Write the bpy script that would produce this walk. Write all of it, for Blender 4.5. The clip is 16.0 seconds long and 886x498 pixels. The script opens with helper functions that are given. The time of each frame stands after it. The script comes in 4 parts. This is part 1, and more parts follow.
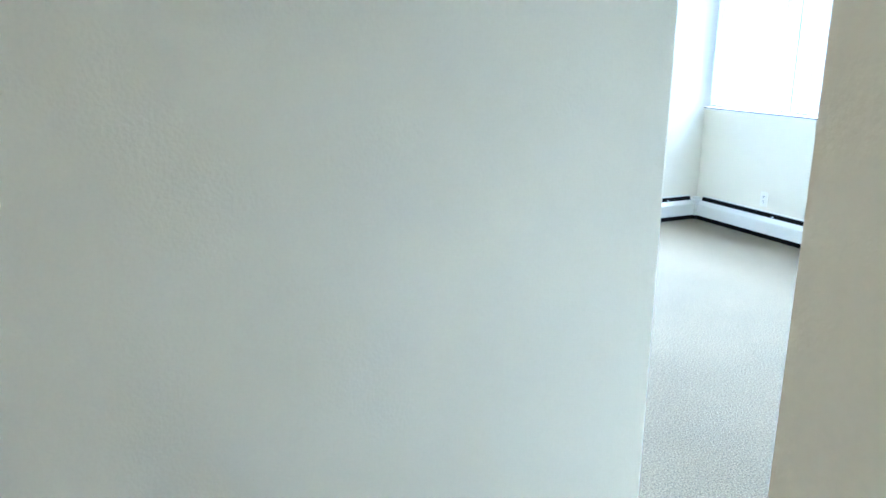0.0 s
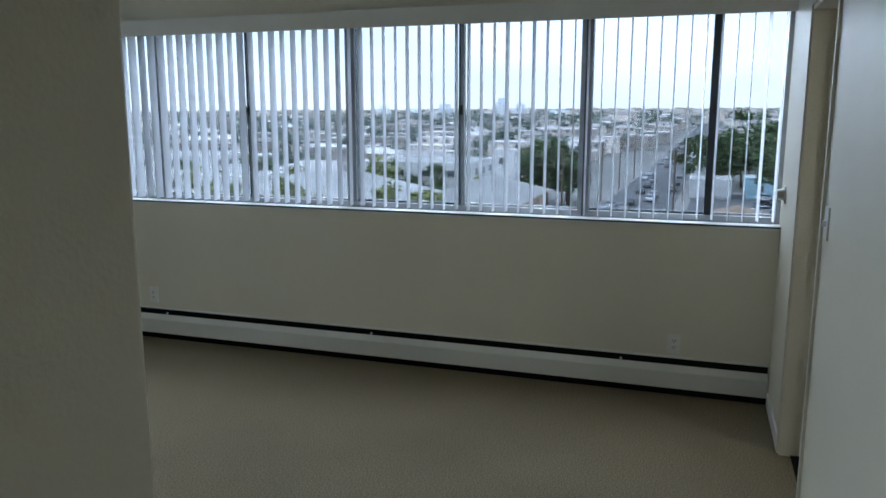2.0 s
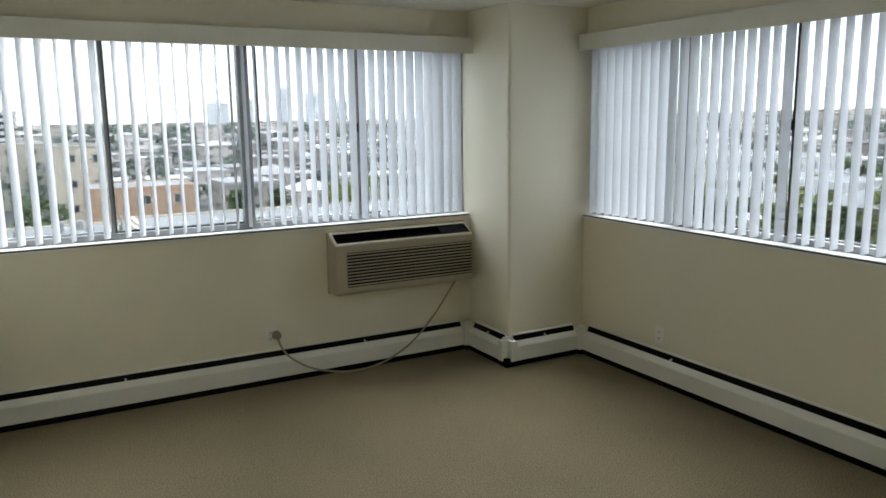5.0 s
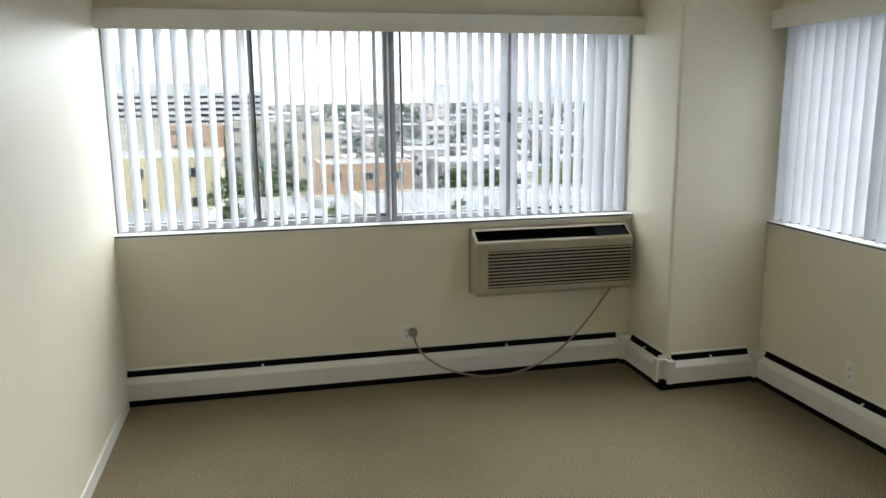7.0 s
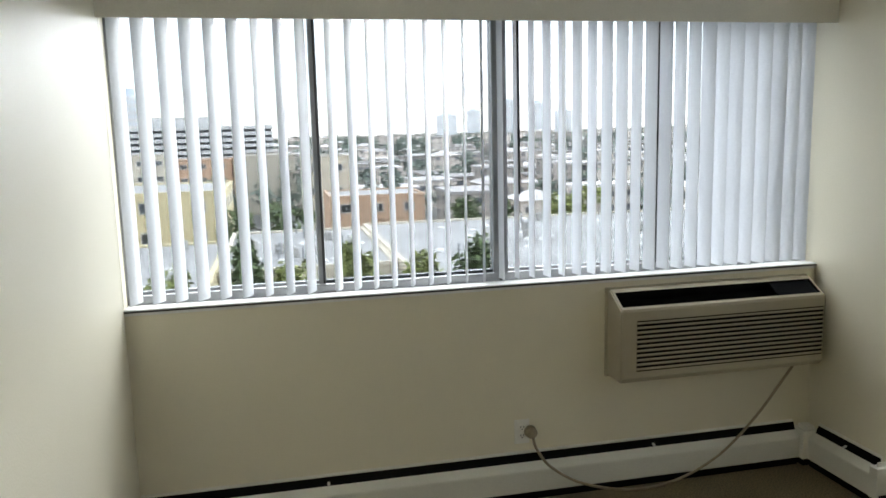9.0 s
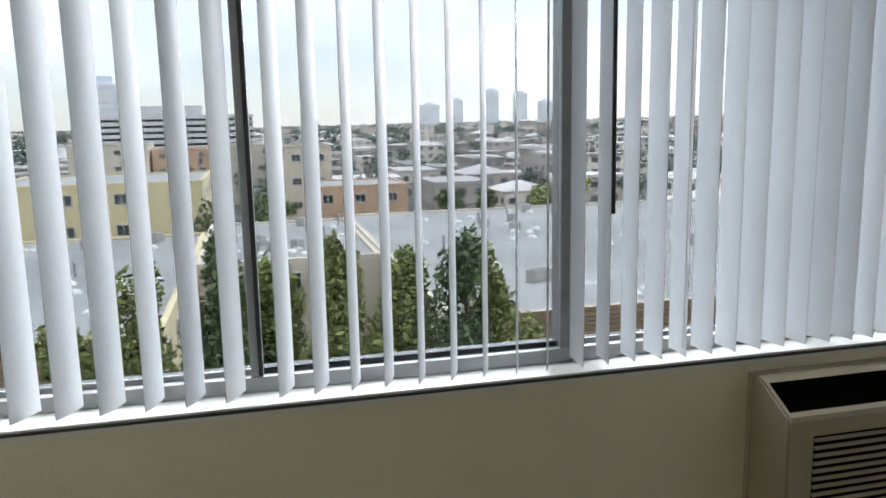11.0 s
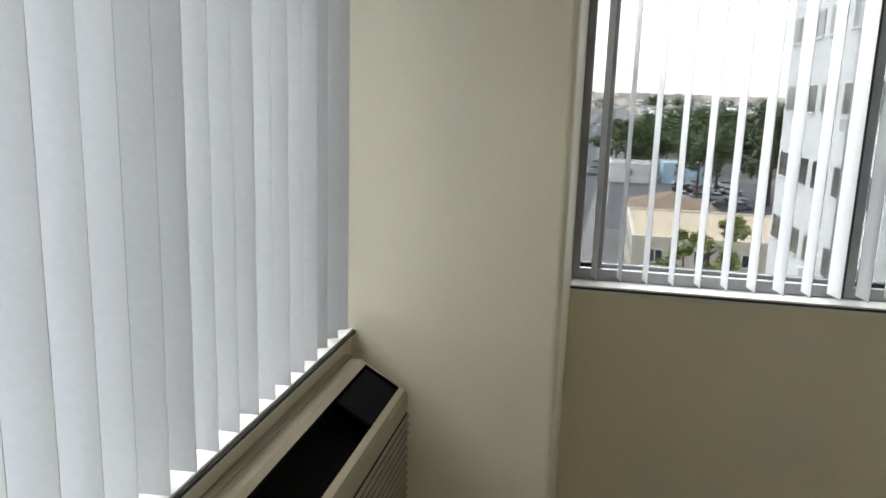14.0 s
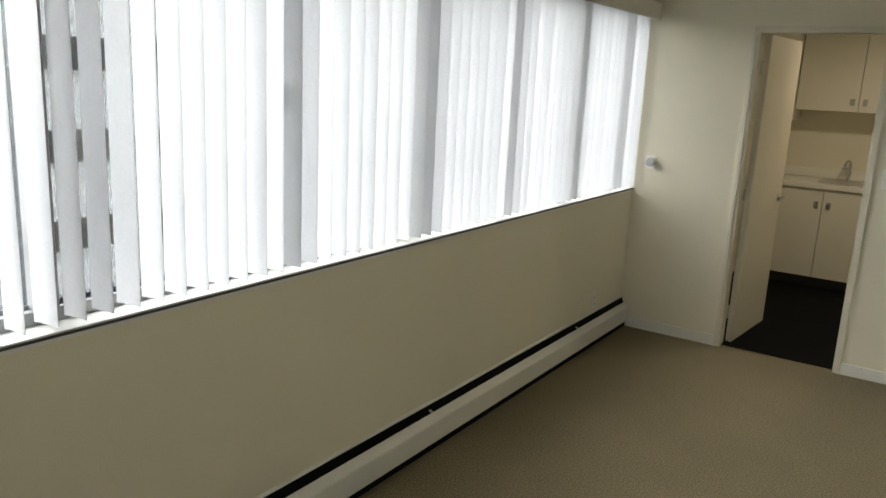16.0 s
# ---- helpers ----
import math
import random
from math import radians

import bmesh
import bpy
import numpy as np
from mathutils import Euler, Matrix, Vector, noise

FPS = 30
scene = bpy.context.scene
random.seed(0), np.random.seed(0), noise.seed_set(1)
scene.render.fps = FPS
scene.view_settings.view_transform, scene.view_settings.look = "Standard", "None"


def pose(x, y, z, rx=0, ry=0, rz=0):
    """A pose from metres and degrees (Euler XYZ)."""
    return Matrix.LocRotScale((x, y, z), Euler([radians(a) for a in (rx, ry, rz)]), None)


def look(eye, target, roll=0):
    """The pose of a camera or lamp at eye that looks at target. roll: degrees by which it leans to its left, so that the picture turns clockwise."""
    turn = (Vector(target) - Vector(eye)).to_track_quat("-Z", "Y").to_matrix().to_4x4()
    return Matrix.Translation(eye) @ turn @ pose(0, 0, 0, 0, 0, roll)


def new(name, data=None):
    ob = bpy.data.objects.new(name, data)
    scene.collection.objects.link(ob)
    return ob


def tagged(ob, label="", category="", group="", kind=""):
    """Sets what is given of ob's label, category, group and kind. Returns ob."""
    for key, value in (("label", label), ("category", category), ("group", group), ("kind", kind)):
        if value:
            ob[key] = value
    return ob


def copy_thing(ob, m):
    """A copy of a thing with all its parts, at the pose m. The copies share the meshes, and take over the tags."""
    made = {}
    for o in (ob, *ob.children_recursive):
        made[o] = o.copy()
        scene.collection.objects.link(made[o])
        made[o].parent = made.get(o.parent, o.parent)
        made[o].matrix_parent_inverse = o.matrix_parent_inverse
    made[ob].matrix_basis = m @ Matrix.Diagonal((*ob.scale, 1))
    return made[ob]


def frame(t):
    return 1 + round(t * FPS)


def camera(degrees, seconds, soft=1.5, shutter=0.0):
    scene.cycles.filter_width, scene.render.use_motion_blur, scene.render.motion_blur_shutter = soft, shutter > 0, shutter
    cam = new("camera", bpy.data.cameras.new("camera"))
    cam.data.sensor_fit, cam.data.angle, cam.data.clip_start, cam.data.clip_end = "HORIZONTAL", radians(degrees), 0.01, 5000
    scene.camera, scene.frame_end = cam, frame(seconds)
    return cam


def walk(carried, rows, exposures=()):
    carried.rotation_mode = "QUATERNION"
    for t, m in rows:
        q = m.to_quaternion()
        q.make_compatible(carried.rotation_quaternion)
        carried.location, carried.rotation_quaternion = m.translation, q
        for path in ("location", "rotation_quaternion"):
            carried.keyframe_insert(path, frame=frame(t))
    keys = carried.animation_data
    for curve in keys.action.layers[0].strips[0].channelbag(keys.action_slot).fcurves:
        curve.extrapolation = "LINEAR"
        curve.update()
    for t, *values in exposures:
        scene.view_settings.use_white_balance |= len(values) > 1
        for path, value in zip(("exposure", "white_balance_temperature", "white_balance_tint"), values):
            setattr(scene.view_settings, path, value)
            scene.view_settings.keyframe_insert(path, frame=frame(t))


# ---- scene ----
cam = camera(60.4, 16.0, soft=1.6)
PATH = [
    (0, look((-5.01, -5.829, 1.536), (-4.204, -4.073, 1.017), 0.3)),
    (0.5, look((-5.024, -5.694, 1.544), (-3.808, -4.193, 1.025), 1.3)),
    (1, look((-4.7, -5.311, 1.604), (-3.14, -4.154, 1.125), -0.7)),
    (1.5, look((-4.654, -5.231, 1.615), (-2.875, -4.409, 1.217), -0.4)),
    (2, look((-4.505, -5.055, 1.62), (-2.638, -4.428, 1.271), 0.0)),
    (2.5, look((-4.269, -5.006, 1.645), (-2.392, -4.402, 1.311), -0.3)),
    (3, look((-4.099, -4.894, 1.656), (-2.239, -4.242, 1.32), -0.4)),
    (3.5, look((-3.992, -4.735, 1.682), (-2.191, -3.95, 1.307), -0.7)),
    (4, look((-3.819, -4.755, 1.716), (-2.207, -3.641, 1.315), -1.1)),
    (4.5, look((-3.669, -4.735, 1.632), (-2.334, -3.284, 1.296), -0.6)),
    (5, look((-3.501, -4.755, 1.703), (-2.546, -3.031, 1.363), -0.7)),
    (7.5, look((-2.939, -4.382, 1.75), (-2.518, -2.463, 1.379), -0.7)),
    (8, look((-3.013, -4.047, 1.694), (-2.606, -2.118, 1.355), -1.0)),
    (8.5, look((-3.161, -3.614, 1.695), (-2.737, -1.687, 1.366), -1.0)),
    (9, look((-3.219, -3.198, 1.693), (-2.795, -1.268, 1.388), -1.4)),
    (11.5, look((-2.988, -1.454, 1.64), (-2.48, 0.449, 1.293), -0.9)),
    (12, look((-2.992, -1.26, 1.653), (-2.079, 0.483, 1.298), -0.4)),
    (12.5, look((-2.944, -1.097, 1.711), (-1.671, 0.381, 1.267), 1.2)),
    (13, look((-2.819, -0.93, 1.64), (-1.237, 0.223, 1.23), 1.5)),
    (13.5, look((-2.598, -0.784, 1.609), (-0.824, 0.053, 1.221), 0.9)),
    (14, look((-2.413, -0.581, 1.601), (-0.492, -0.197, 1.2), 1.8)),
    (14.5, look((-2.249, -0.521, 1.559), (-0.281, -0.521, 1.203), 0.5)),
    (15, look((-2.015, -0.517, 1.613), (-0.126, -1.044, 1.211), 0.4)),
    (15.5, look((-1.86, -0.511, 1.597), (-0.28, -1.67, 1.2), 0.0)),
    (16, look((-1.865, -0.311, 1.707), (-0.786, -1.936, 1.266), 2.8)),
]
EXPOSURES = [(0, 6.25, 4300, 8), (0.5, 5.35, 4450, 8), (1.0, 4.2, 4600, 6), (1.5, 3.5, 4800, 6), (2.0, 3.2, 5200, 7), (2.5, 3.15, 5450, 8), (3.5, 3.1, 5750, 8), (4.5, 3.22, 6050, 7), (5.0, 3.6, 6200, 7), (7.5, 3.95, 6300, 8),
             (9.0, 3.65, 6350, 8), (11.5, 3.05, 6300, 9), (12.5, 3.1, 6550, 9), (13.0, 3.35, 6600, 9), (14, 3.4, 6650, 9), (15, 3.2, 6650, 9), (15.5, 3.2, 6700, 9), (16, 3.65, 6800, 9)]
walk(cam, PATH, EXPOSURES)

# ---- world and sun ----
world = bpy.data.worlds.new("overcast_sky")
scene.world = world
world.use_nodes = True
wn, wl = world.node_tree.nodes, world.node_tree.links
sky = wn.new("ShaderNodeTexSky")
sky.sky_type = "NISHITA"
sky.sun_disc = False
sky.sun_elevation, sky.sun_rotation = radians(47), radians(45)
sky.dust_density = 0.5
coords = wn.new("ShaderNodeTexCoord")
stretch = wn.new("ShaderNodeMapping")
stretch.inputs["Scale"].default_value = (1.0, 1.0, 3.2)
cloud = wn.new("ShaderNodeTexNoise")
cloud.inputs["Scale"].default_value = 2.2
cloud.inputs["Detail"].default_value = 5
ramp = wn.new("ShaderNodeValToRGB")
ramp.color_ramp.elements[0].position, ramp.color_ramp.elements[1].position = 0.4, 0.6
ramp.color_ramp.elements[0].color, ramp.color_ramp.elements[1].color = (0.5, 0.5, 0.5, 1), (1, 1, 1, 1)
mix = wn.new("ShaderNodeMix")
mix.data_type = "RGBA"
mix.inputs[7].default_value = (13.0, 13.3, 13.7, 1)
wl.new(coords.outputs["Generated"], stretch.inputs["Vector"])
wl.new(stretch.outputs["Vector"], cloud.inputs["Vector"])
wl.new(cloud.outputs["Fac"], ramp.inputs["Fac"])
wl.new(ramp.outputs["Color"], mix.inputs[0])
wl.new(sky.outputs["Color"], mix.inputs[6])
wl.new(mix.outputs[2], wn["Background"].inputs["Color"])
wn["Background"].inputs["Strength"].default_value = 0.08

sun = new("sun", bpy.data.lights.new("sun", "SUN"))
# the sun behind thick cloud: a wide bright part of the sky
sun.data.energy, sun.data.angle, sun.data.color = 1.5, radians(100), (0.97, 0.985, 1.0)
sun.data.cycles.use_multiple_importance_sampling = False
sun.matrix_basis = look((58, 58, 88), (0, 0, 0))


# ---- materials ----
def material(name, colour, rough=0.6, scale=8.0, vary=0.08, bump=0.0, fine=60.0, metal=0.0, spread=0.0, island=0.0, fine_vary=0.04):
    """A principled material with broad and fine variation, a fine relief, and a spread of tone from piece to piece."""
    m = bpy.data.materials.new(name)
    m.use_nodes = True
    n, l = m.node_tree.nodes, m.node_tree.links
    shader = n["Principled BSDF"]
    shader.inputs["Roughness"].default_value, shader.inputs["Metallic"].default_value = rough, metal
    place = n.new("ShaderNodeTexCoord")
    broad, grain = n.new("ShaderNodeTexNoise"), n.new("ShaderNodeTexNoise")
    broad.inputs["Scale"].default_value, broad.inputs["Detail"].default_value = scale, 4
    grain.inputs["Scale"].default_value, grain.inputs["Detail"].default_value = fine, 3
    l.new(place.outputs["Object"], broad.inputs["Vector"])
    l.new(place.outputs["Object"], grain.inputs["Vector"])

    def spread_of(socket, amount, base=1.0):
        r = n.new("ShaderNodeMapRange")
        r.inputs["From Min"].default_value, r.inputs["From Max"].default_value = 0.25, 0.75
        r.inputs["To Min"].default_value, r.inputs["To Max"].default_value = base - amount, base + amount
        l.new(socket, r.inputs["Value"])
        return r.outputs["Result"]

    def times(a, b):
        r = n.new("ShaderNodeMath")
        r.operation = "MULTIPLY"
        l.new(a, r.inputs[0])
        l.new(b, r.inputs[1])
        return r.outputs["Value"]

    tone = times(spread_of(broad.outputs["Fac"], vary), spread_of(grain.outputs["Fac"], fine_vary))
    if spread:
        info = n.new("ShaderNodeObjectInfo")
        tone = times(tone, spread_of(info.outputs["Random"], spread))
    if island:
        info = n.new("ShaderNodeNewGeometry")
        tone = times(tone, spread_of(info.outputs["Random Per Island"], island))
    shade = n.new("ShaderNodeVectorMath")
    shade.operation = "SCALE"
    shade.inputs[0].default_value = colour
    l.new(tone, shade.inputs["Scale"])
    l.new(shade.outputs["Vector"], shader.inputs["Base Color"])
    if bump:
        relief = n.new("ShaderNodeBump")
        relief.inputs["Strength"].default_value, relief.inputs["Distance"].default_value = bump, 0.01
        l.new(grain.outputs["Fac"], relief.inputs["Height"])
        l.new(relief.outputs["Normal"], shader.inputs["Normal"])
    return m


def glass_material(name, tint, gloss):
    m = bpy.data.materials.new(name)
    m.use_nodes = True
    n, l = m.node_tree.nodes, m.node_tree.links
    n.remove(n["Principled BSDF"])
    clear, shine, both, edge = n.new("ShaderNodeBsdfTransparent"), n.new("ShaderNodeBsdfGlossy"), n.new("ShaderNodeMixShader"), n.new("ShaderNodeFresnel")
    clear.inputs["Color"].default_value = (*tint, 1)
    shine.inputs["Roughness"].default_value = gloss
    edge.inputs["IOR"].default_value = 1.2
    l.new(edge.outputs["Fac"], both.inputs["Fac"])
    l.new(clear.outputs["BSDF"], both.inputs[1])
    l.new(shine.outputs["BSDF"], both.inputs[2])
    l.new(both.outputs["Shader"], n["Material Output"].inputs["Surface"])
    return m


def vane_material():
    """White vinyl that lets part of the daylight through."""
    m = material("white_vinyl_vane", (0.74, 0.755, 0.77), 0.45, 3.0, 0.03, 0.05, 90, spread=0.05)
    n, l = m.node_tree.nodes, m.node_tree.links
    through_light, both = n.new("ShaderNodeBsdfTranslucent"), n.new("ShaderNodeMixShader")
    through_light.inputs["Color"].default_value = (0.78, 0.8, 0.84, 1)
    both.inputs["Fac"].default_value = VANE_THROUGH
    l.new(n["Principled BSDF"].outputs["BSDF"], both.inputs[1])
    l.new(through_light.outputs["BSDF"], both.inputs[2])
    l.new(both.outputs["Shader"], n["Material Output"].inputs["Surface"])
    return m


VANE_THROUGH = 0.26
HALL_WATTS, KITCHEN_WATTS = 0.14, 0.85
SHADE_TONE = 0.005
PAINT = material("cream_wall_paint", (0.8, 0.755, 0.61), 0.42, 1.3, 0.035, 0.12, 140, fine_vary=0.015)
CEILING = material("white_ceiling_paint", (0.78, 0.76, 0.68), 0.8, 1.5, 0.03, 0.3, 90)
TRIM = material("white_trim_paint", (0.8, 0.79, 0.73), 0.35, 4.0, 0.03, 0.05, 120)
CARPET = material("beige_carpet", (0.19, 0.154, 0.086), 0.95, 1.1, 0.14, 0.6, 140, fine_vary=0.7)
KITCHEN_FLOOR = material("black_vinyl_tile", (0.004, 0.004, 0.0045), 0.85, 3.0, 0.2, 0.1, 60)
HEATER = material("cream_heater_enamel", (0.76, 0.75, 0.68), 0.4, 3.0, 0.04, 0.03, 150)
# near-black for slots, gaps and recesses: their shade is put into the colour
RECESS_SHADE = material("dark_recess", (SHADE_TONE, SHADE_TONE, SHADE_TONE), 0.8, 6, 0.2, 0.1)
ALUMINIUM = material("dull_aluminium", (0.34, 0.35, 0.36), 0.42, 12, 0.14, 0.1, 200, metal=0.35)
DARK_ALUMINIUM = material("dark_aluminium", (0.06, 0.062, 0.066), 0.5, 12, 0.15, 0.1, 200, metal=0.5)
SILL = material("white_sill_paint", (0.82, 0.82, 0.8), 0.3, 6, 0.05, 0.05, 120)
AC_CASE = material("beige_plastic_case", (0.41, 0.365, 0.265), 0.5, 5, 0.04, 0.1, 220)
AC_DARK = material("dark_smoked_plastic", (0.004, 0.0045, 0.006), 0.7, 5, 0.1)
CORD = material("beige_vinyl_cord", (0.3, 0.25, 0.17), 0.5, 30, 0.1)
PLATE = material("ivory_plastic_plate", (0.86, 0.84, 0.78), 0.35, 10, 0.02)
SLOT = material("dark_plastic", (0.03, 0.03, 0.03), 0.5, 10, 0.1)
STEEL = material("brushed_steel", (0.6, 0.6, 0.58), 0.3, 30, 0.06, 0.05, 200, metal=1.0)
DOOR_PAINT = material("cream_door_paint", (0.72, 0.68, 0.56), 0.38, 2, 0.04, 0.06, 100)
CABINET = material("white_cabinet_paint", (0.78, 0.75, 0.64), 0.4, 2, 0.03, 0.04, 100)
COUNTER = material("white_laminate", (0.8, 0.78, 0.7), 0.3, 3, 0.03)
for dull in (RECESS_SHADE, AC_DARK, KITCHEN_FLOOR):
    dull.node_tree.nodes["Principled BSDF"].inputs["Specular IOR Level"].default_value = 0.1
VANE = vane_material()
GLASS = glass_material("tinted_window_glass", (0.355, 0.362, 0.368), 0.02)


# ---- mesh helpers ----
def link_mesh(name, bm, mat, parent=None, label="", smooth=False):
    data = bpy.data.meshes.new(name)
    if smooth:
        for f in bm.faces:
            f.smooth = True
    bm.to_mesh(data)
    bm.free()
    for m in (mat if isinstance(mat, (list, tuple)) else [mat]):
        data.materials.append(m)
    ob = new(name, data)
    if parent is not None:
        ob.parent = parent
    if label:
        tagged(ob, label)
    return ob


def part(name, bm, mat, parent, label="", smooth=False):
    return link_mesh(name, bm, mat, parent, label, smooth)


def thing(name, place=(0, 0, 0), label="", category="", group="", kind=""):
    ob = new(name)
    ob.empty_display_size = 0.1
    ob.matrix_basis = Matrix.Translation(place)
    return tagged(ob, label, category, group, kind)


def box(bm, x0, y0, z0, x1, y1, z1, bevel=0.0, slot=0):
    """Adds a box, with bevelled edges where asked, and returns its faces."""
    made = bmesh.ops.create_cube(bm, size=1)["verts"]
    bmesh.ops.scale(bm, vec=(abs(x1 - x0), abs(y1 - y0), abs(z1 - z0)), verts=made)
    bmesh.ops.translate(bm, vec=((x0 + x1) / 2, (y0 + y1) / 2, (z0 + z1) / 2), verts=made)
    faces = list({f for v in made for f in v.link_faces})
    for f in faces:
        f.material_index = slot
    if bevel:
        edges = list({e for v in made for e in v.link_edges})
        bmesh.ops.bevel(bm, geom=edges, offset=bevel, segments=2, affect="EDGES", profile=0.6)
    return faces


def box_mesh(*size, bevel=0.0):
    bm = bmesh.new()
    box(bm, *size, bevel=bevel)
    return bm


def extrude_profile(bm, points, axis, a, b):
    """A prism: the closed outline of points (u, z) carried along axis 'x' or 'y' from a to b. u is the other level axis."""
    def at(u, z, s):
        return (s, u, z) if axis == "x" else (u, s, z)
    one = [bm.verts.new(at(u, z, a)) for u, z in points]
    two = [bm.verts.new(at(u, z, b)) for u, z in points]
    faces = [bm.faces.new(one), bm.faces.new(list(reversed(two)))]
    for i in range(len(points)):
        j = (i + 1) % len(points)
        faces.append(bm.faces.new((one[j], one[i], two[i], two[j])))
    bmesh.ops.recalc_face_normals(bm, faces=faces)
    return faces


def tube(bm, points, radius, sides=8):
    """A round tube along points, smoothed by a spline through them."""
    pts = [Vector(p) for p in points]
    line = []
    for i in range(len(pts) - 1):
        p0, p1, p2, p3 = pts[max(i - 1, 0)], pts[i], pts[i + 1], pts[min(i + 2, len(pts) - 1)]
        for k in range(6):
            s = k / 6
            line.append(0.5 * (2 * p1 + (p2 - p0) * s + (2 * p0 - 5 * p1 + 4 * p2 - p3) * s * s + (3 * p1 - p0 - 3 * p2 + p3) * s ** 3))
    line.append(pts[-1])
    rings = []
    for i, p in enumerate(line):
        way = (line[min(i + 1, len(line) - 1)] - line[max(i - 1, 0)]).normalized()
        side = way.cross(Vector((0.3, 0.2, 1))).normalized()
        up = side.cross(way)
        r = radius(i / (len(line) - 1)) if callable(radius) else radius
        rings.append([bm.verts.new(p + r * (math.cos(2 * math.pi * k / sides) * side + math.sin(2 * math.pi * k / sides) * up)) for k in range(sides)])
    for a, b in zip(rings, rings[1:]):
        for k in range(sides):
            bm.faces.new((a[k], a[(k + 1) % sides], b[(k + 1) % sides], b[k]))
    bm.faces.new(list(reversed(rings[0])))
    bm.faces.new(rings[-1])


def structure(name, bm, mat, label):
    return tagged(link_mesh(name, bm, mat), label, kind="structure")


# ---- the room's shell ----
SILL_Z, HEAD_Z, TOP = 1.012, 2.24, 2.43
WEST, SOUTH = -3.835, -5.495
COL_X, COL_Y = -0.645, -0.52
HALL_E, HALL_W, HALL_S, HALL_N = -4.604, -5.95, -8.4, -4.48
DOOR_E, DOOR_W, DOOR_H = -0.705, -1.445, 2.09
KITCHEN_S, KITCHEN_E, KITCHEN_W = -8.32, -0.25, -2.9

structure("floor", box_mesh(HALL_W - 0.12, HALL_S - 0.12, -0.25, 0.2, 0.2, 0), CARPET, "beige cut-pile carpet over the whole room")
structure("kitchen_floor", box_mesh(KITCHEN_W, KITCHEN_S, -0.1, KITCHEN_E, SOUTH - 0.05, 0.006), KITCHEN_FLOOR, "black vinyl floor of the small kitchen")
structure("ceiling", box_mesh(HALL_W - 0.12, HALL_S - 0.12, TOP, 0.2, 0.2, TOP + 0.2), CEILING, "plain white painted ceiling")

bm = bmesh.new()
box(bm, 0, SOUTH - 0.1, 0, 0.2, 0.2, SILL_Z - 0.025)
box(bm, 0, SOUTH - 0.1, HEAD_Z, 0.2, 0.2, TOP)
box(bm, 0, SOUTH - 0.1, SILL_Z - 0.025, 0.2, SOUTH, HEAD_Z)
structure("wall_east", bm, PAINT, "cream wall below and above the long window")
bm = bmesh.new()
box(bm, WEST - 0.1, 0, 0, 0, 0.2, SILL_Z - 0.025)
box(bm, WEST - 0.1, 0, HEAD_Z, 0, 0.2, TOP)
box(bm, WEST - 0.1, 0, SILL_Z - 0.025, WEST, 0.2, HEAD_Z)
structure("wall_north", bm, PAINT, "cream wall below and above the shorter window")
bm = bmesh.new()
box(bm, COL_X, COL_Y, 0, 0, 0, TOP)
box(bm, 0, COL_Y + 0.001, SILL_Z - 0.025, 0.2, 0.2, HEAD_Z)
box(bm, COL_X + 0.001, 0, SILL_Z - 0.025, 0, 0.2, HEAD_Z)
near_edge = [e for e in bm.edges if all(abs(v.co.x - COL_X) < 1e-4 and abs(v.co.y - COL_Y) < 1e-4 for v in e.verts)]
bmesh.ops.bevel(bm, geom=near_edge, offset=0.018, segments=4, affect="EDGES", profile=0.5)
structure("corner_column", bm, PAINT, "cream painted column in the corner between the windows")
structure("wall_west", box_mesh(WEST - 0.1, HALL_N + 0.001, 0, WEST, 0, TOP, bevel=0.006), PAINT, "plain cream partition wall")
structure("wall_hall_north", box_mesh(HALL_W, HALL_N, 0, WEST - 0.008, HALL_N + 0.1, TOP), PAINT, "plain cream wall across the end of the hall")
bm = bmesh.new()
box(bm, DOOR_E, SOUTH - 0.1, 0, 0, SOUTH, TOP)
box(bm, DOOR_W, SOUTH - 0.1, DOOR_H, DOOR_E, SOUTH, TOP)
box(bm, HALL_E, SOUTH - 0.1, 0, DOOR_W, SOUTH, TOP)
structure("wall_south", bm, PAINT, "cream wall with the kitchen doorway")
structure("wall_hall_east", box_mesh(HALL_E, HALL_S, 0, HALL_E + 0.1, SOUTH - 0.1, TOP), PAINT, "plain cream hall wall")
structure("wall_hall_west", box_mesh(HALL_W - 0.1, HALL_S, 0, HALL_W, HALL_N, TOP), PAINT, "plain cream hall wall")
structure("wall_hall_south", box_mesh(HALL_W - 0.1, HALL_S - 0.1, 0, HALL_E + 0.1, HALL_S, TOP), PAINT, "plain cream wall at the end of the hall")
structure("wall_kitchen_south", box_mesh(KITCHEN_W, KITCHEN_S - 0.1, 0, KITCHEN_E + 0.1, KITCHEN_S, TOP), PAINT, "cream kitchen wall behind the cabinets")
structure("wall_kitchen_east", box_mesh(KITCHEN_E, KITCHEN_S, 0, KITCHEN_E + 0.1, SOUTH - 0.1, TOP), PAINT, "cream kitchen side wall")
structure("wall_kitchen_west", box_mesh(KITCHEN_W - 0.1, KITCHEN_S - 0.1, 0, KITCHEN_W, SOUTH - 0.1, TOP), PAINT, "cream kitchen side wall")

# skirting on the plain walls
skirting = [(DOOR_E + 0.021, SOUTH, -0.062, SOUTH + 0.012), (HALL_E, SOUTH, DOOR_W - 0.021, SOUTH + 0.012), (WEST, HALL_N + 0.01, WEST + 0.012, -0.08)]
for x0, y0, x1, y1 in skirting:
    structure("baseboard", box_mesh(x0, y0, 0, x1, y1, 0.075, bevel=0.003), TRIM, "low white painted skirting board")


